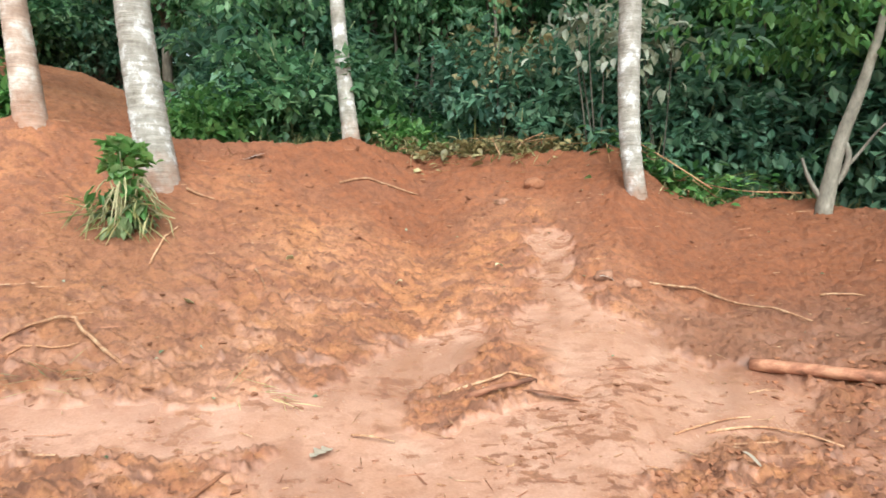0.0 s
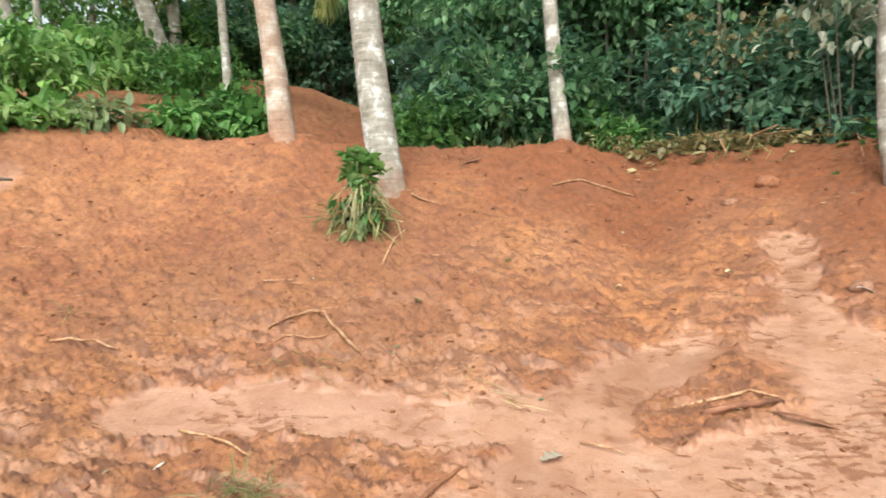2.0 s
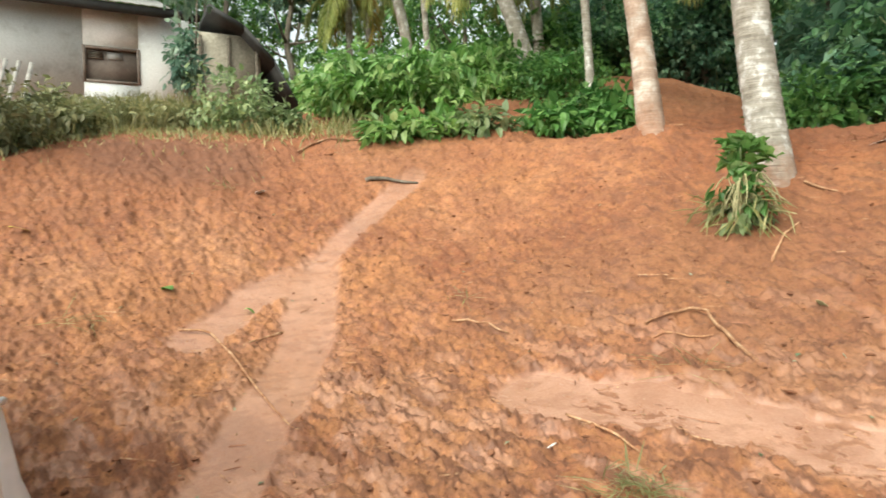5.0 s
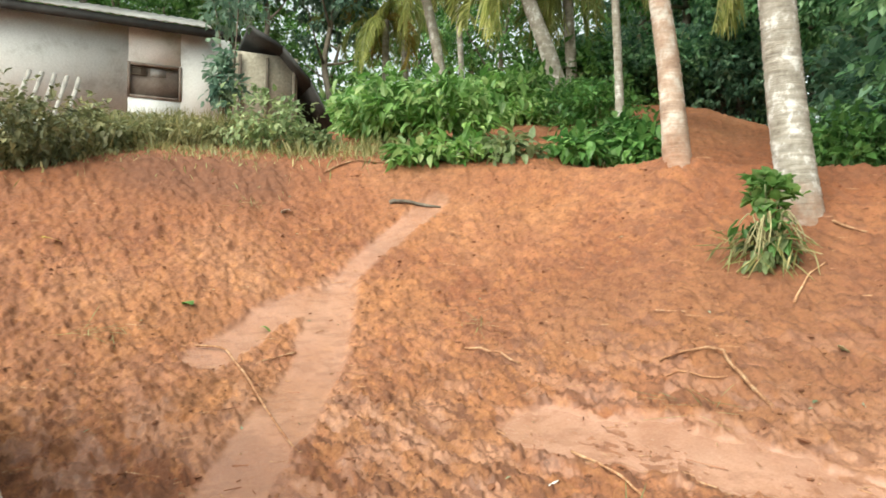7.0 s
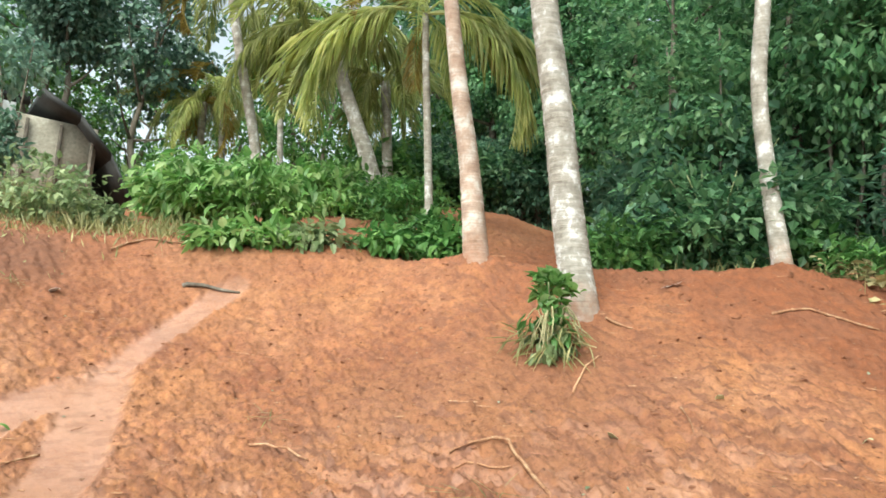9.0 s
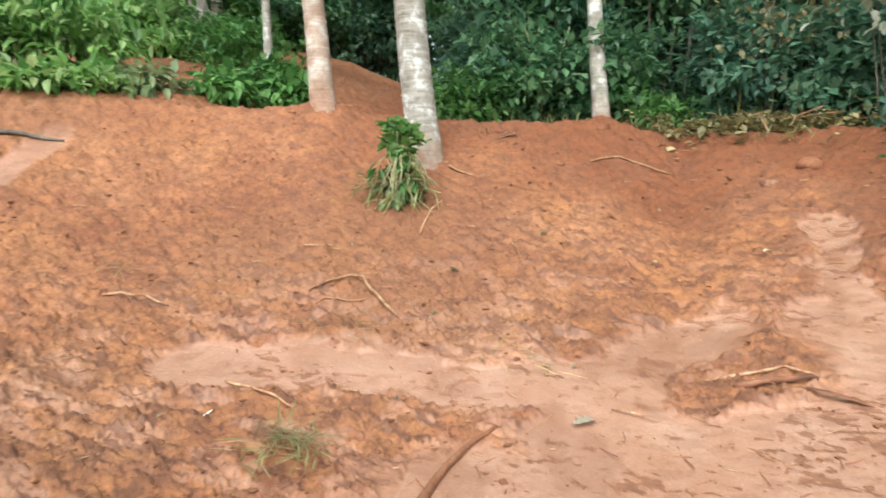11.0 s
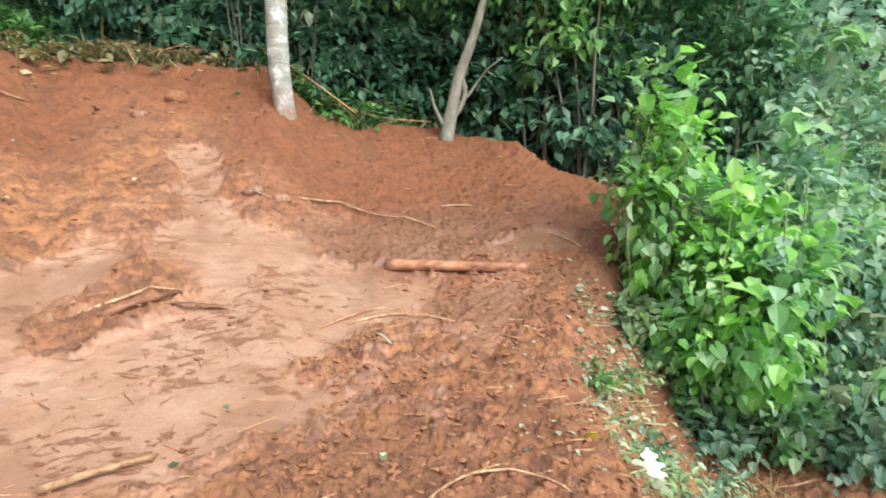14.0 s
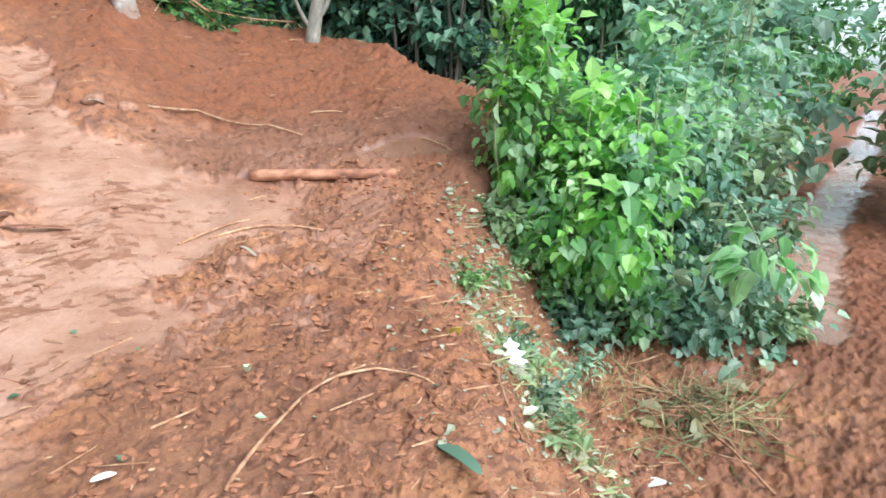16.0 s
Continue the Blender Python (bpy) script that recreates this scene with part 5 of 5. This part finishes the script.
vine_bush(5.7, 2.9, -0.45, "tall leafy bush hanging over the road", [(HEART, 0.4), (BLUE_LEAF, 0.6)], (0.75, 0.7, -0.2, 3.2), 0.14, 134, 120, 18)
vine_bush(4.55, 3.65, 0.0, "dark bush at the back of the vines", [(HEART, 1.0)], (0.6, 0.6, -0.2, 1.45), 0.125, 135, 70, 16)
vine_bush(4.6, 1.95, -0.60, "low pale-leaved vines creeping towards the road", [(BLUE_LEAF, 0.6), (LEAF_PALE, 0.4)], (0.70, 0.50, -0.35, 0.95), 0.105, 136, 80, 16)
vine_bush(5.35, 2.2, -0.62, "low bush with narrow pale leaves at the roadside", [(LEAF_PALE, 0.5), (GREY_LEAF, 0.5)], (0.45, 0.4, 0.0, 1.55), 0.11, 137, 80, 16)
vine_bush(7.5, 4.1, -0.6, "tall roadside bush with hanging leaves", [(BLUE_LEAF, 0.6), (GREY_LEAF, 0.4)], (1.0, 0.9, 0.1, 3.6), 0.15, 138, 120, 16)
vine_bush(4.1, 3.35, 0.15, "long-leaved yellow-green shrub at the edge of the vines", [(FROND, 1.0)], (0.45, 0.35, 0.2, 1.0), 0.22, 139, 14, 7, 5)
for b, r, h, m, s in ((-65.0, 10.5, 3.4, BLUE_LEAF, 171), (-66.5, 14.0, 4.2, LEAF_MID, 172), (-68.5, 19.0, 5.0, LEAF_MID, 173), (-82.5, 12.5, 3.2, BLUE_LEAF, 174), (-81.0, 18.0, 4.5, LEAF_MID, 175), (-75.5, 30.0, 7.0, LEAF_MID, 176), (-70.5, 34.0, 7.0, LEAF_MID, 177), (-82.0, 10.0, 3.0, GREY_LEAF, 178)):
    x, y = polar(b, r)
    leafy_thing("roadside_bush", x, y, "leafy bush along the wet red road", "bush", m, 80, 16, (1.0 + 0.03 * r, 1.0 + 0.03 * r, 0.0, h), 0.22, s, 0.34, True, 5, 0.015, "roadside bushes", spread=0.4)
grass_patch("bank_weeds", "grass and seedlings on the bank under the bushes", [(3.4, 2.55, 0.16), (3.0, 2.1, 0.16), (2.6, 1.8, 0.14), (3.9, 2.2, 0.2), (2.2, 1.35, 0.12), (4.4, 1.9, 0.25), (2.1, 1.6, 0.10)], 420, 0.07, 8, GRASS, 0.003)
grass_patch("bank_straw", "pale straw lying on the bank", [(2.7, 2.1, 0.15), (2.35, 1.75, 0.14), (2.1, 1.35, 0.12), (3.5, 1.4, 0.22), (3.3, 2.0, 0.2)], 900, 0.11, 9, GRASS, 0.0025)
for x, y, w, m, s in ((3.05, 2.65, 0.2, GREY_LEAF, 141), (2.75, 2.2, 0.22, LEAF_PALE, 142), (2.35, 1.85, 0.20, GREY_LEAF, 143), (2.5, 2.0, 0.2, LEAF_PALE, 148), (2.15, 1.5, 0.13, LEAF_PALE, 149), (3.3, 2.2, 0.22, BLUE_LEAF, 144), (2.55, 2.45, 0.15, FRESH_LEAF, 145), (2.0, 1.3, 0.14, GREY_LEAF, 146), (3.5, 2.9, 0.2, HEART, 147)):
    leafy_thing("cut_vine", x, y, "cut vine with limp leaves strewn on the bank", "vine", m, 22, 8, (w, w, 0.0, 0.05), 0.05, s, 0.26, True, 3, 0.005, "cut vines", 0.0, 0.10)

brush_pile("brush_pile", 3.35, 1.38, "flattened heap of dry straw stalks by the road", LEAF_DRY, 9, 0.5, (0.45, 0.35, 0.05), 79, 260, 6)
# a leafy spray hanging into the road and an arching dead twig
spray = thing("leafy_spray", None, (4.45, 1.72, top(4.45, 1.72)), "drooping leafy twig with large soft leaves", "branch")
limb(spray, "stem", [(0.25, 0.35, 0.0), (0.05, 0.2, 0.95), (-0.35, -0.12, 1.05), (-0.45, -0.42, 0.62)], 0.008, 0.003, 1, STEM, 14, 5)
child("foliage", crown_mesh("foliage", 151, HEART, 9, 4, (0.28, 0.28, -0.2, 0.45), 0.16, -0.6, 0.34, True, 0.2, 0.10), spray).location = (-0.42, -0.35, 0.60)
twig = thing("dead_twig", None, (3.62, 2.85, top(3.62, 2.85)), "bare arching dead twig leaning out of the vines", "twig")
limb(twig, "stem", [(0, 0, 0.0), (-0.02, 0.1, 0.35), (-0.04, 0.55, 0.72), (-0.12, 1.0, 0.92), (-0.18, 1.25, 0.90)], 0.010, 0.004, 1, STRAW, 16, 5)


# ---- sticks, roots and litter on the soil ----
def lying(name, label, category, pts, r0, r1, material, group="", arch=0.0, sides=6, seed=1, sink=0.3, stiff=False):
    n = max(6, 4 * len(pts))
    P = curve_points([(x, y, 0.0) for x, y in pts], n)
    x0, y0 = pts[0]
    z0 = top(x0, y0)
    out, rad = [], []
    for k, p in enumerate(P):
        u = k / (n - 1)
        r = r0 + (r1 - r0) * u
        z = max(top(float(p[0]), float(p[1])), float(ground_z(p[0], p[1])) - 0.01) + r * (1 - sink) + arch * math.sin(math.pi * u)
        out.append((float(p[0]) - x0, float(p[1]) - y0, z - z0))
        rad.append(r)
    # a stiff piece bridges small hollows
    for _ in range(3):
        out = [out[0]] + [(b[0], b[1], max(b[2], (a[2] + c[2]) / 2)) for a, b, c in zip(out[:-2], out[1:-1], out[2:])] + [out[-1]]
    if stiff:
        out = [(p[0], p[1], out[0][2] + (out[-1][2] - out[0][2]) * k / (n - 1)) for k, p in enumerate(out)]
    bm = tube(out, rad, sides, 0.12 if sides < 10 else 0.05, seed)
    me = bpy.data.meshes.new(name)
    bm.to_mesh(me)
    bm.free()
    me.polygons.foreach_set("use_smooth", [True] * len(me.polygons))
    me.materials.append(material)
    return thing(name, me, (x0, y0, z0), label, category, group)


lying("log", "peeled reddish log lying in wet mud", "log", [(2.04, 4.05), (2.46, 3.76), (2.87, 3.48)], 0.042, 0.036, WOOD, sides=14, sink=0.35, stiff=True)
lying("bark_strip", "dry brown strip of bark on the mud", "bark", [(0.20, 3.75), (0.42, 3.78), (0.63, 3.85)], 0.022, 0.018, WOOD, "bark strips", 0.02)
lying("bark_strip", "thin grey strip of bark half sunk in mud", "bark", [(0.05, 3.86), (0.35, 3.92), (0.62, 3.93)], 0.012, 0.008, STRAW, "bark strips")
lying("root", "torn pale root lying bent on the soil", "root", [(-2.74, 4.0), (-2.59, 4.11), (-2.42, 4.21), (-2.24, 4.07), (-1.91, 3.87)], 0.010, 0.014, STRAW, "torn roots", 0.02)
lying("root", "thin torn root in the mud", "root", [(-2.63, 3.84), (-2.44, 3.92), (-2.25, 4.01)], 0.008, 0.006, STRAW, "torn roots")
lying("root", "thick brown root sunk in the wet clay", "root", [(-1.0, 3.02), (-1.10, 2.82), (-1.15, 2.55), (-1.16, 2.3)], 0.010, 0.026, CLOD, "torn roots", sink=0.6)
lying("root", "long thin root trailing from a husk", "root", [(1.7, 5.13), (2.16, 5.03), (2.46, 4.73), (2.75, 4.51)], 0.012, 0.007, STRAW, "torn roots", 0.02)
lying("root", "pale bent root at the foot of the slope", "root", [(-4.13, 3.4), (-3.85, 3.44), (-3.62, 3.51)], 0.010, 0.007, STRAW, "torn roots", 0.02)
SLIM = [("brown stick bent on the soil", [(1.49, 3.4), (1.81, 3.41), (1.97, 3.3), (2.08, 3.15)], 0.008), ("thin dry stick at the foot of the slope", [(2.98, 4.89), (3.26, 4.76)], 0.008), ("straight whitish stick on wet clay", [(-2.66, 2.94), (-2.38, 2.89), (-2.11, 2.82)], 0.010)]
for label, pts, r in SLIM:
    lying("stick", label, "stick", pts, r, r * 0.7, STRAW, "sticks", 0.01)
for label, pts, r in (("brown stick on the upper slope", [(-1.0, 6.68), (-0.67, 6.84), (-0.19, 6.97)], 0.014), ("pale split stick beside a palm", [(-2.32, 5.97), (-2.06, 5.98)], 0.014), ("pale stick on the slope", [(-2.24, 5.0), (-2.26, 5.31), (-2.2, 5.53)], 0.010),
                      ("thin stick in the mud", [(1.31, 3.38), (1.55, 3.48), (1.8, 3.53)], 0.007), ("short dry stick on the soil", [(-1.45, 5.12), (-1.35, 4.98), (-1.3, 4.88)], 0.007), ("thin stick in wet clay", [(-0.44, 3.4), (-0.2, 3.39)], 0.007)):
    lying("stick", label, "stick", pts, r, r * 0.6, STRAW, "sticks", 0.01)
for label, pts, r in (("broken dry stick on the rut", [(-5.52, 1.71), (-5.36, 1.89), (-5.02, 1.86), (-4.42, 1.81), (-3.78, 1.74)], 0.011), ("brown stick in the rut", [(-5.06, 2.37), (-5.02, 2.01)], 0.009), ("long pale stick on crumbly soil", [(0.79, 1.52), (0.99, 1.67), (1.25, 1.79), (1.5, 1.78)], 0.008),
                      ("bent pale stick on crumbly soil", [(1.33, 1.8), (1.52, 1.7), (1.62, 1.55)], 0.006), ("thin stalk on the bank", [(1.97, 1.61), (1.82, 1.36), (1.65, 1.04)], 0.006), ("brown peeled stick in wet clay", [(-0.05, 2.45), (0.15, 2.46), (0.33, 2.49)], 0.017)):
    lying("stick", label, "stick", pts, r, r * 0.6, STRAW, "sticks", 0.012)
for label, pts, r in (("dry palm stalk by the road", [(3.60, 1.8), (3.24, 1.29), (3.0, 0.8)], 0.010), ("split dry stalk by the road", [(3.34, 1.85), (3.4, 1.58), (3.23, 1.09)], 0.008), ("short dry stalk by the road", [(3.43, 1.53), (3.93, 1.76)], 0.008), ("straw stalk by the road", [(3.0, 1.6), (3.5, 1.3), (4.0, 1.35)], 0.006)):
    lying("stalk", label, "stalk", pts, r, r * 0.6, STRAW, "dry stalks", 0.02)
lying("branch", "long pale branch lying below the cut shrubs", "branch", [polar(62, 8.8), polar(59, 8.9), polar(55.5, 8.7)], 0.016, 0.012, STRAW, "", 0.02)
lying("dark_branch", "short dark branch across the rut", "branch", [(-6.62, 4.38), (-6.39, 4.56), (-6.1, 4.75)], 0.03, 0.012, TREE_BARK, "", 0.02)


def stone(name, x, y, size, label, category, material, seed, group=""):
    bm = bmesh.new()
    bmesh.ops.create_icosphere(bm, subdivisions=3, radius=1)
    for v in bm.verts:
        k = 1 + 0.35 * noise.noise(v.co * 1.3 + Vector((seed, 0, 0))) + 0.12 * noise.noise(v.co * 4 + Vector((0, seed, 0)))
        v.co = Vector((v.co.x * size[0], v.co.y * size[1], v.co.z * size[2])) * k
    me = bpy.data.meshes.new(name)
    bm.to_mesh(me)
    bm.free()
    me.polygons.foreach_set("use_smooth", [True] * len(me.polygons))
    me.materials.append(material)
    return thing(name, me, (x, y, top(x, y) + size[2] * 0.25), label, category, group)


stone("stone", 0.71, 6.62, (0.09, 0.07, 0.05), "mud-covered stone on the slope", "stone", ROCK, 3, "stones")
stone("stone", 1.06, 6.82, (0.11, 0.085, 0.07), "reddish stone below the crest", "stone", CLOD, 4, "stones")
stone("coconut_husk", 1.38, 5.13, (0.085, 0.065, 0.05), "dark muddy coconut husk on the soil", "husk", ROCK, 5, "husks")
stone("coconut_husk", 1.58, 5.06, (0.08, 0.06, 0.045), "brown coconut husk with a trailing root", "husk", ROCK, 6, "husks")
WHITE_LEAF = plain("white_dry_leaf", (0.80, 0.80, 0.76), 0.6)
BLUE_SCRAP = plain("faded_grey_green_scrap", (0.34, 0.29, 0.22), 0.6)
YELLOW = plain("yellow_leaf", (0.62, 0.48, 0.08), 0.6)


def flat_piece(name, x, y, length, width, turn, material, label, category, group="", curl=0.03, lobes=0, tilt=0):
    """A thin curled leaf or scrap with an uneven rim."""
    bm = bmesh.new()
    n, rows = 18, []
    for t, k in ((1, -1), (1, 1)):
        row = []
        for i in range(n):
            u = i / (n - 1)
            w = width * math.sin(math.pi * min(0.97, u * 0.94 + 0.03)) ** 0.7 * (1 + (0.45 * math.sin(lobes * math.pi * 2 * u) if lobes else 0.08 * math.sin(9 * u + x)))
            row.append((u * length - length / 2, w, curl * math.sin(2.6 * u + x)))
        rows.append(row)
    top_v = [[bm.verts.new((p[0], s * p[1], p[2] + 0.25 * p[1])) for p in rows[0]] for s in (-1, 0, 1)]
    for a, b in zip(top_v[:-1], top_v[1:]):
        for i in range(n - 1):
            bm.faces.new((a[i], a[i + 1], b[i + 1], b[i]))
    bmesh.ops.remove_doubles(bm, verts=bm.verts[:], dist=0.0004)
    bmesh.ops.solidify(bm, geom=bm.faces[:], thickness=0.0015)
    me = bpy.data.meshes.new(name)
    bm.to_mesh(me)
    bm.free()
    me.materials.append(material)
    return thing(name, me, pose(x, y, top(x, y) + 0.018 + 0.4 * length * math.sin(radians(tilt)), random.uniform(-8, 8), -tilt or random.uniform(-8, 8), turn), label, category, group)


flat_piece("white_leaf", 2.28, 1.76, 0.19, 0.042, 62, WHITE_LEAF, "bleached white lobed leaf on the bank", "leaf", "fallen leaves", 0.03, 4, 48)
flat_piece("fallen_leaf", 1.41, 1.20, 0.30, 0.03, 78, BLUE_LEAF, "long dark green leaf on crumbly soil", "leaf", "fallen leaves")
flat_piece("paper_scrap", 2.63, 1.20, 0.13, 0.04, 100, WHITE_LEAF, "folded white paper scrap by the road", "paper")
flat_piece("fallen_leaf", 1.92, 1.78, 0.07, 0.03, 60, YELLOW, "round yellow-green leaf on the bank", "leaf", "fallen leaves")
flat_piece("plastic_scrap", -0.57, 3.24, 0.13, 0.045, 40, BLUE_SCRAP, "faded blue-green plastic scrap trodden into clay", "plastic", "", 0.008, 3)
flat_piece("plastic_scrap", 1.56, 3.02, 0.10, 0.022, -30, BLUE_SCRAP, "small blue-green plastic scrap on soil", "plastic")
flat_piece("white_scrap", 1.39, 5.06, 0.13, 0.018, 10, WHITE_LEAF, "thin white scrap beside a husk", "scrap")
flat_piece("white_scrap", -2.55, 2.62, 0.09, 0.03, 30, WHITE_LEAF, "small white scrap on wet clay", "scrap")
flat_piece("white_scrap", -7.27, 3.33, 0.13, 0.045, 30, WHITE_LEAF, "small white scrap on red soil", "scrap")
flat_piece("white_scrap", 0.52, 1.73, 0.07, 0.014, 5, WHITE_LEAF, "pale scrap on dark soil", "scrap", "", 0.004)
flat_piece("white_scrap", -1.90, 6.70, 0.22, 0.05, 10, WHITE_LEAF, "pale rubbish below the forest edge", "scrap")
flat_piece("bark_strip", 0.72, 3.73, 0.40, 0.024, -14, WOOD, "dark splintered strip of bark on the mud", "bark", "bark strips", 0.02)
PALE_GREEN = plain("pale_green_fallen_leaf", (0.50, 0.54, 0.32), 0.6)
for x, y, l, m in ((-1.21, 5.32, 0.11, PALE_GREEN), (-1.78, 4.61, 0.11, PALE_GREEN), (-5.5, 2.3, 0.10, FRESH_LEAF), (-6.16, 1.86, 0.16, FRESH_LEAF), (-0.3, 5.3, 0.07, PALE_GREEN), (0.55, 5.4, 0.08, PALE_GREEN), (-7.62, 1.01, 0.2, YELLOW), (2.25, 2.2, 0.1, PALE_GREEN), (2.9, 1.9, 0.09, PALE_GREEN), (1.1, 2.05, 0.06, PALE_GREEN)):
    flat_piece("fallen_leaf", x, y, l, l * 0.28, 57 * x, m, "small fallen leaf on the soil", "leaf", "fallen leaves")
for x, y, n, h, s in ((-2.25, 3.6, 24, 0.28, 161), (-0.95, 3.68, 16, 0.2, 162), (-1.89, 2.45, 150, 0.15, 163), (-7.51, 2.97, 26, 0.16, 164), (-5.92, 1.14, 30, 0.2, 165), (3.5, 1.45, 60, 0.30, 166), (-2.0, 6.62, 26, 0.2, 167), (-4.2, 3.6, 20, 0.2, 168)):
    r = np.random.RandomState(s)
    c = np.column_stack([r.normal(size=(n, 2)) * 0.10, 0.03 + 0.07 * r.rand(n)])
    way = r.normal(size=(n, 3)) * np.array([1, 1, 0.3])
    L = h * (0.5 + r.rand(n))
    v, f = leaves(c, way, np.tile([0, 0, 1.0], (n, 1)), L, 0.003 + 0.003 * r.rand(n), 0.3, 0.03)
    thing("grass_tuft", mesh_of("grass_tuft", v, f, STRAW if s in (166, 167) else GRASS, False), (x, y, top(x, y)), "uprooted tuft of half-dry grass on the soil", "grass", "grass tufts")


anywhere = lambda x, y: np.ones(len(x), bool)
rougher = lambda x, y: (ground_maps(x, y)[1] < 0.55)
bank = lambda x, y: np.abs(edge_dist(x, y) - 0.4) < 0.7
cut_line = lambda x, y: line_distance(x, y, [(3.2, 2.95), (2.75, 2.4), (2.4, 1.85), (2.15, 1.3)])[0] < 0.26
crumbly = lambda x, y: (edge_dist(x, y) > -1.35) & (np.hypot(x, y) < 5.0) & (ground_maps(x, y)[1] < 0.5)


def scattered(name, label, n, seed, maker, material, zone):
    """Countless small pieces strewn on the soil, as one object."""
    r = np.random.RandomState(seed)
    V, F, base = [], [], 0
    m = n * (60 if zone is cut_line else 9 if zone is crumbly or zone is bank else 2)
    a = np.radians(r.uniform(-70, 86, m))
    d = 1.4 + 7.3 * r.rand(m) ** 0.9
    x, y = -d * np.sin(a), d * np.cos(a)
    keep = zone(x, y)
    x, y = x[keep][:n], y[keep][:n]
    z = ground_z(x, y) + ground_maps(x, y)[0]
    for k in range(len(x)):
        v, f = maker(r)
        V.append(v + np.array([x[k], y[k], z[k]]))
        F.extend([tuple(i + base for i in q) for q in f])
        base += len(v)
    thing(name, mesh_of(name, np.concatenate(V), F, material, False), (0, 0, 0), label, "litter", kind="stuff")


ICO = None


def clod(r):
    global ICO
    if ICO is None:
        bm = bmesh.new()
        bmesh.ops.create_icosphere(bm, subdivisions=1, radius=1)
        ICO = (np.array([tuple(v.co) for v in bm.verts]), [tuple(v.index for v in f.verts) for f in bm.faces])
        bm.free()
    s = 0.003 + 0.019 * r.rand() ** 6
    v = ICO[0] * (1 + 1.0 * (r.rand(len(ICO[0]), 1) - 0.5)) * s * np.array([1.0 + 0.6 * r.rand(), 1.0, 0.55])
    c = r.rand() * 6.28
    v = v @ np.array([[math.cos(c), math.sin(c), 0], [-math.sin(c), math.cos(c), 0], [0, 0, 1]])
    return v + np.array([0, 0, 0.12 * s]), ICO[1]


def chip(r):
    l, w = 0.008 + 0.11 * r.rand() ** 4, 0.0013 + 0.0022 * r.rand()
    c = r.rand() * 6.28
    t = r.uniform(-0.2, 0.2)
    p = np.array([(-l, -w, 0.004), (l, -w, 0.004 + t * l), (l, w, 0.004 + t * l), (-l, w, 0.004), (-l, 0, 0.004 + 2 * w), (l, 0, 0.004 + 2 * w + t * l)])
    p = p @ np.array([[math.cos(c), math.sin(c), 0], [-math.sin(c), math.cos(c), 0], [0, 0, 1]])
    return p, [(0, 1, 5, 4), (4, 5, 2, 3), (0, 4, 3), (1, 2, 5), (0, 3, 2, 1)]


def leaf_bit(r):
    l = 0.015 + 0.035 * r.rand()
    v, _ = leaves([(0, 0, 0.006)], [r.normal(size=3) * np.array([1, 1, 0.2])], [np.array([0, 0, 1.0]) + r.normal(size=3) * 0.3], [l], [l * 0.35])
    return v, [(0, 1, 2), (0, 2, 3)]


LIMP_LEAF = leaf_material("limp_pale_leaf", (0.30, 0.30, 0.20), (0.48, 0.47, 0.35), (0.66, 0.63, 0.50), 0.5, 0.3)


def broad_bit(r):
    l = 0.03 + 0.05 * r.rand()
    v, f = leaves([(0, 0, 0.008 + 0.03 * r.rand())], [r.normal(size=3) * np.array([1, 1, 0.3])], [np.array([0, 0, 1.0]) + r.normal(size=3) * 0.4], [l], [l * 0.3], 0.25, 0.2, True)
    return v, [tuple(q) for q in f]


scattered("soil_clods", "loose crumbs and clods of red soil", 13000, 1, clod, CLOD, rougher)
scattered("crumbled_soil", "crumbs of freshly turned red soil", 9000, 11, clod, CLOD, crumbly)
scattered("wood_splinters", "dry straw, splinters and root bits in the mud", 1900, 2, chip, STRAW, anywhere)
scattered("dark_bark_bits", "dark rotten bark bits in the mud", 1100, 3, chip, WOOD, anywhere)
scattered("leaf_bits", "small pale leaf bits on the soil", 260, 4, leaf_bit, LEAF_PALE, anywhere)
scattered("bank_litter", "straw and twigs strewn down the bank", 900, 5, chip, STRAW, bank)
scattered("bank_leaf_litter", "small green and pale leaf bits on the bank", 700, 6, leaf_bit, LIMP_LEAF, bank)
scattered("strewn_vine_leaves", "limp grey-green leaves strewn along the cut bank", 170, 21, broad_bit, GREY_LEAF, cut_line)
scattered("strewn_pale_leaves", "pale withered leaves strewn along the cut bank", 380, 22, broad_bit, LIMP_LEAF, cut_line)
scattered("strewn_straw", "pale straw strewn along the cut bank", 700, 23, chip, GRASS, cut_line)
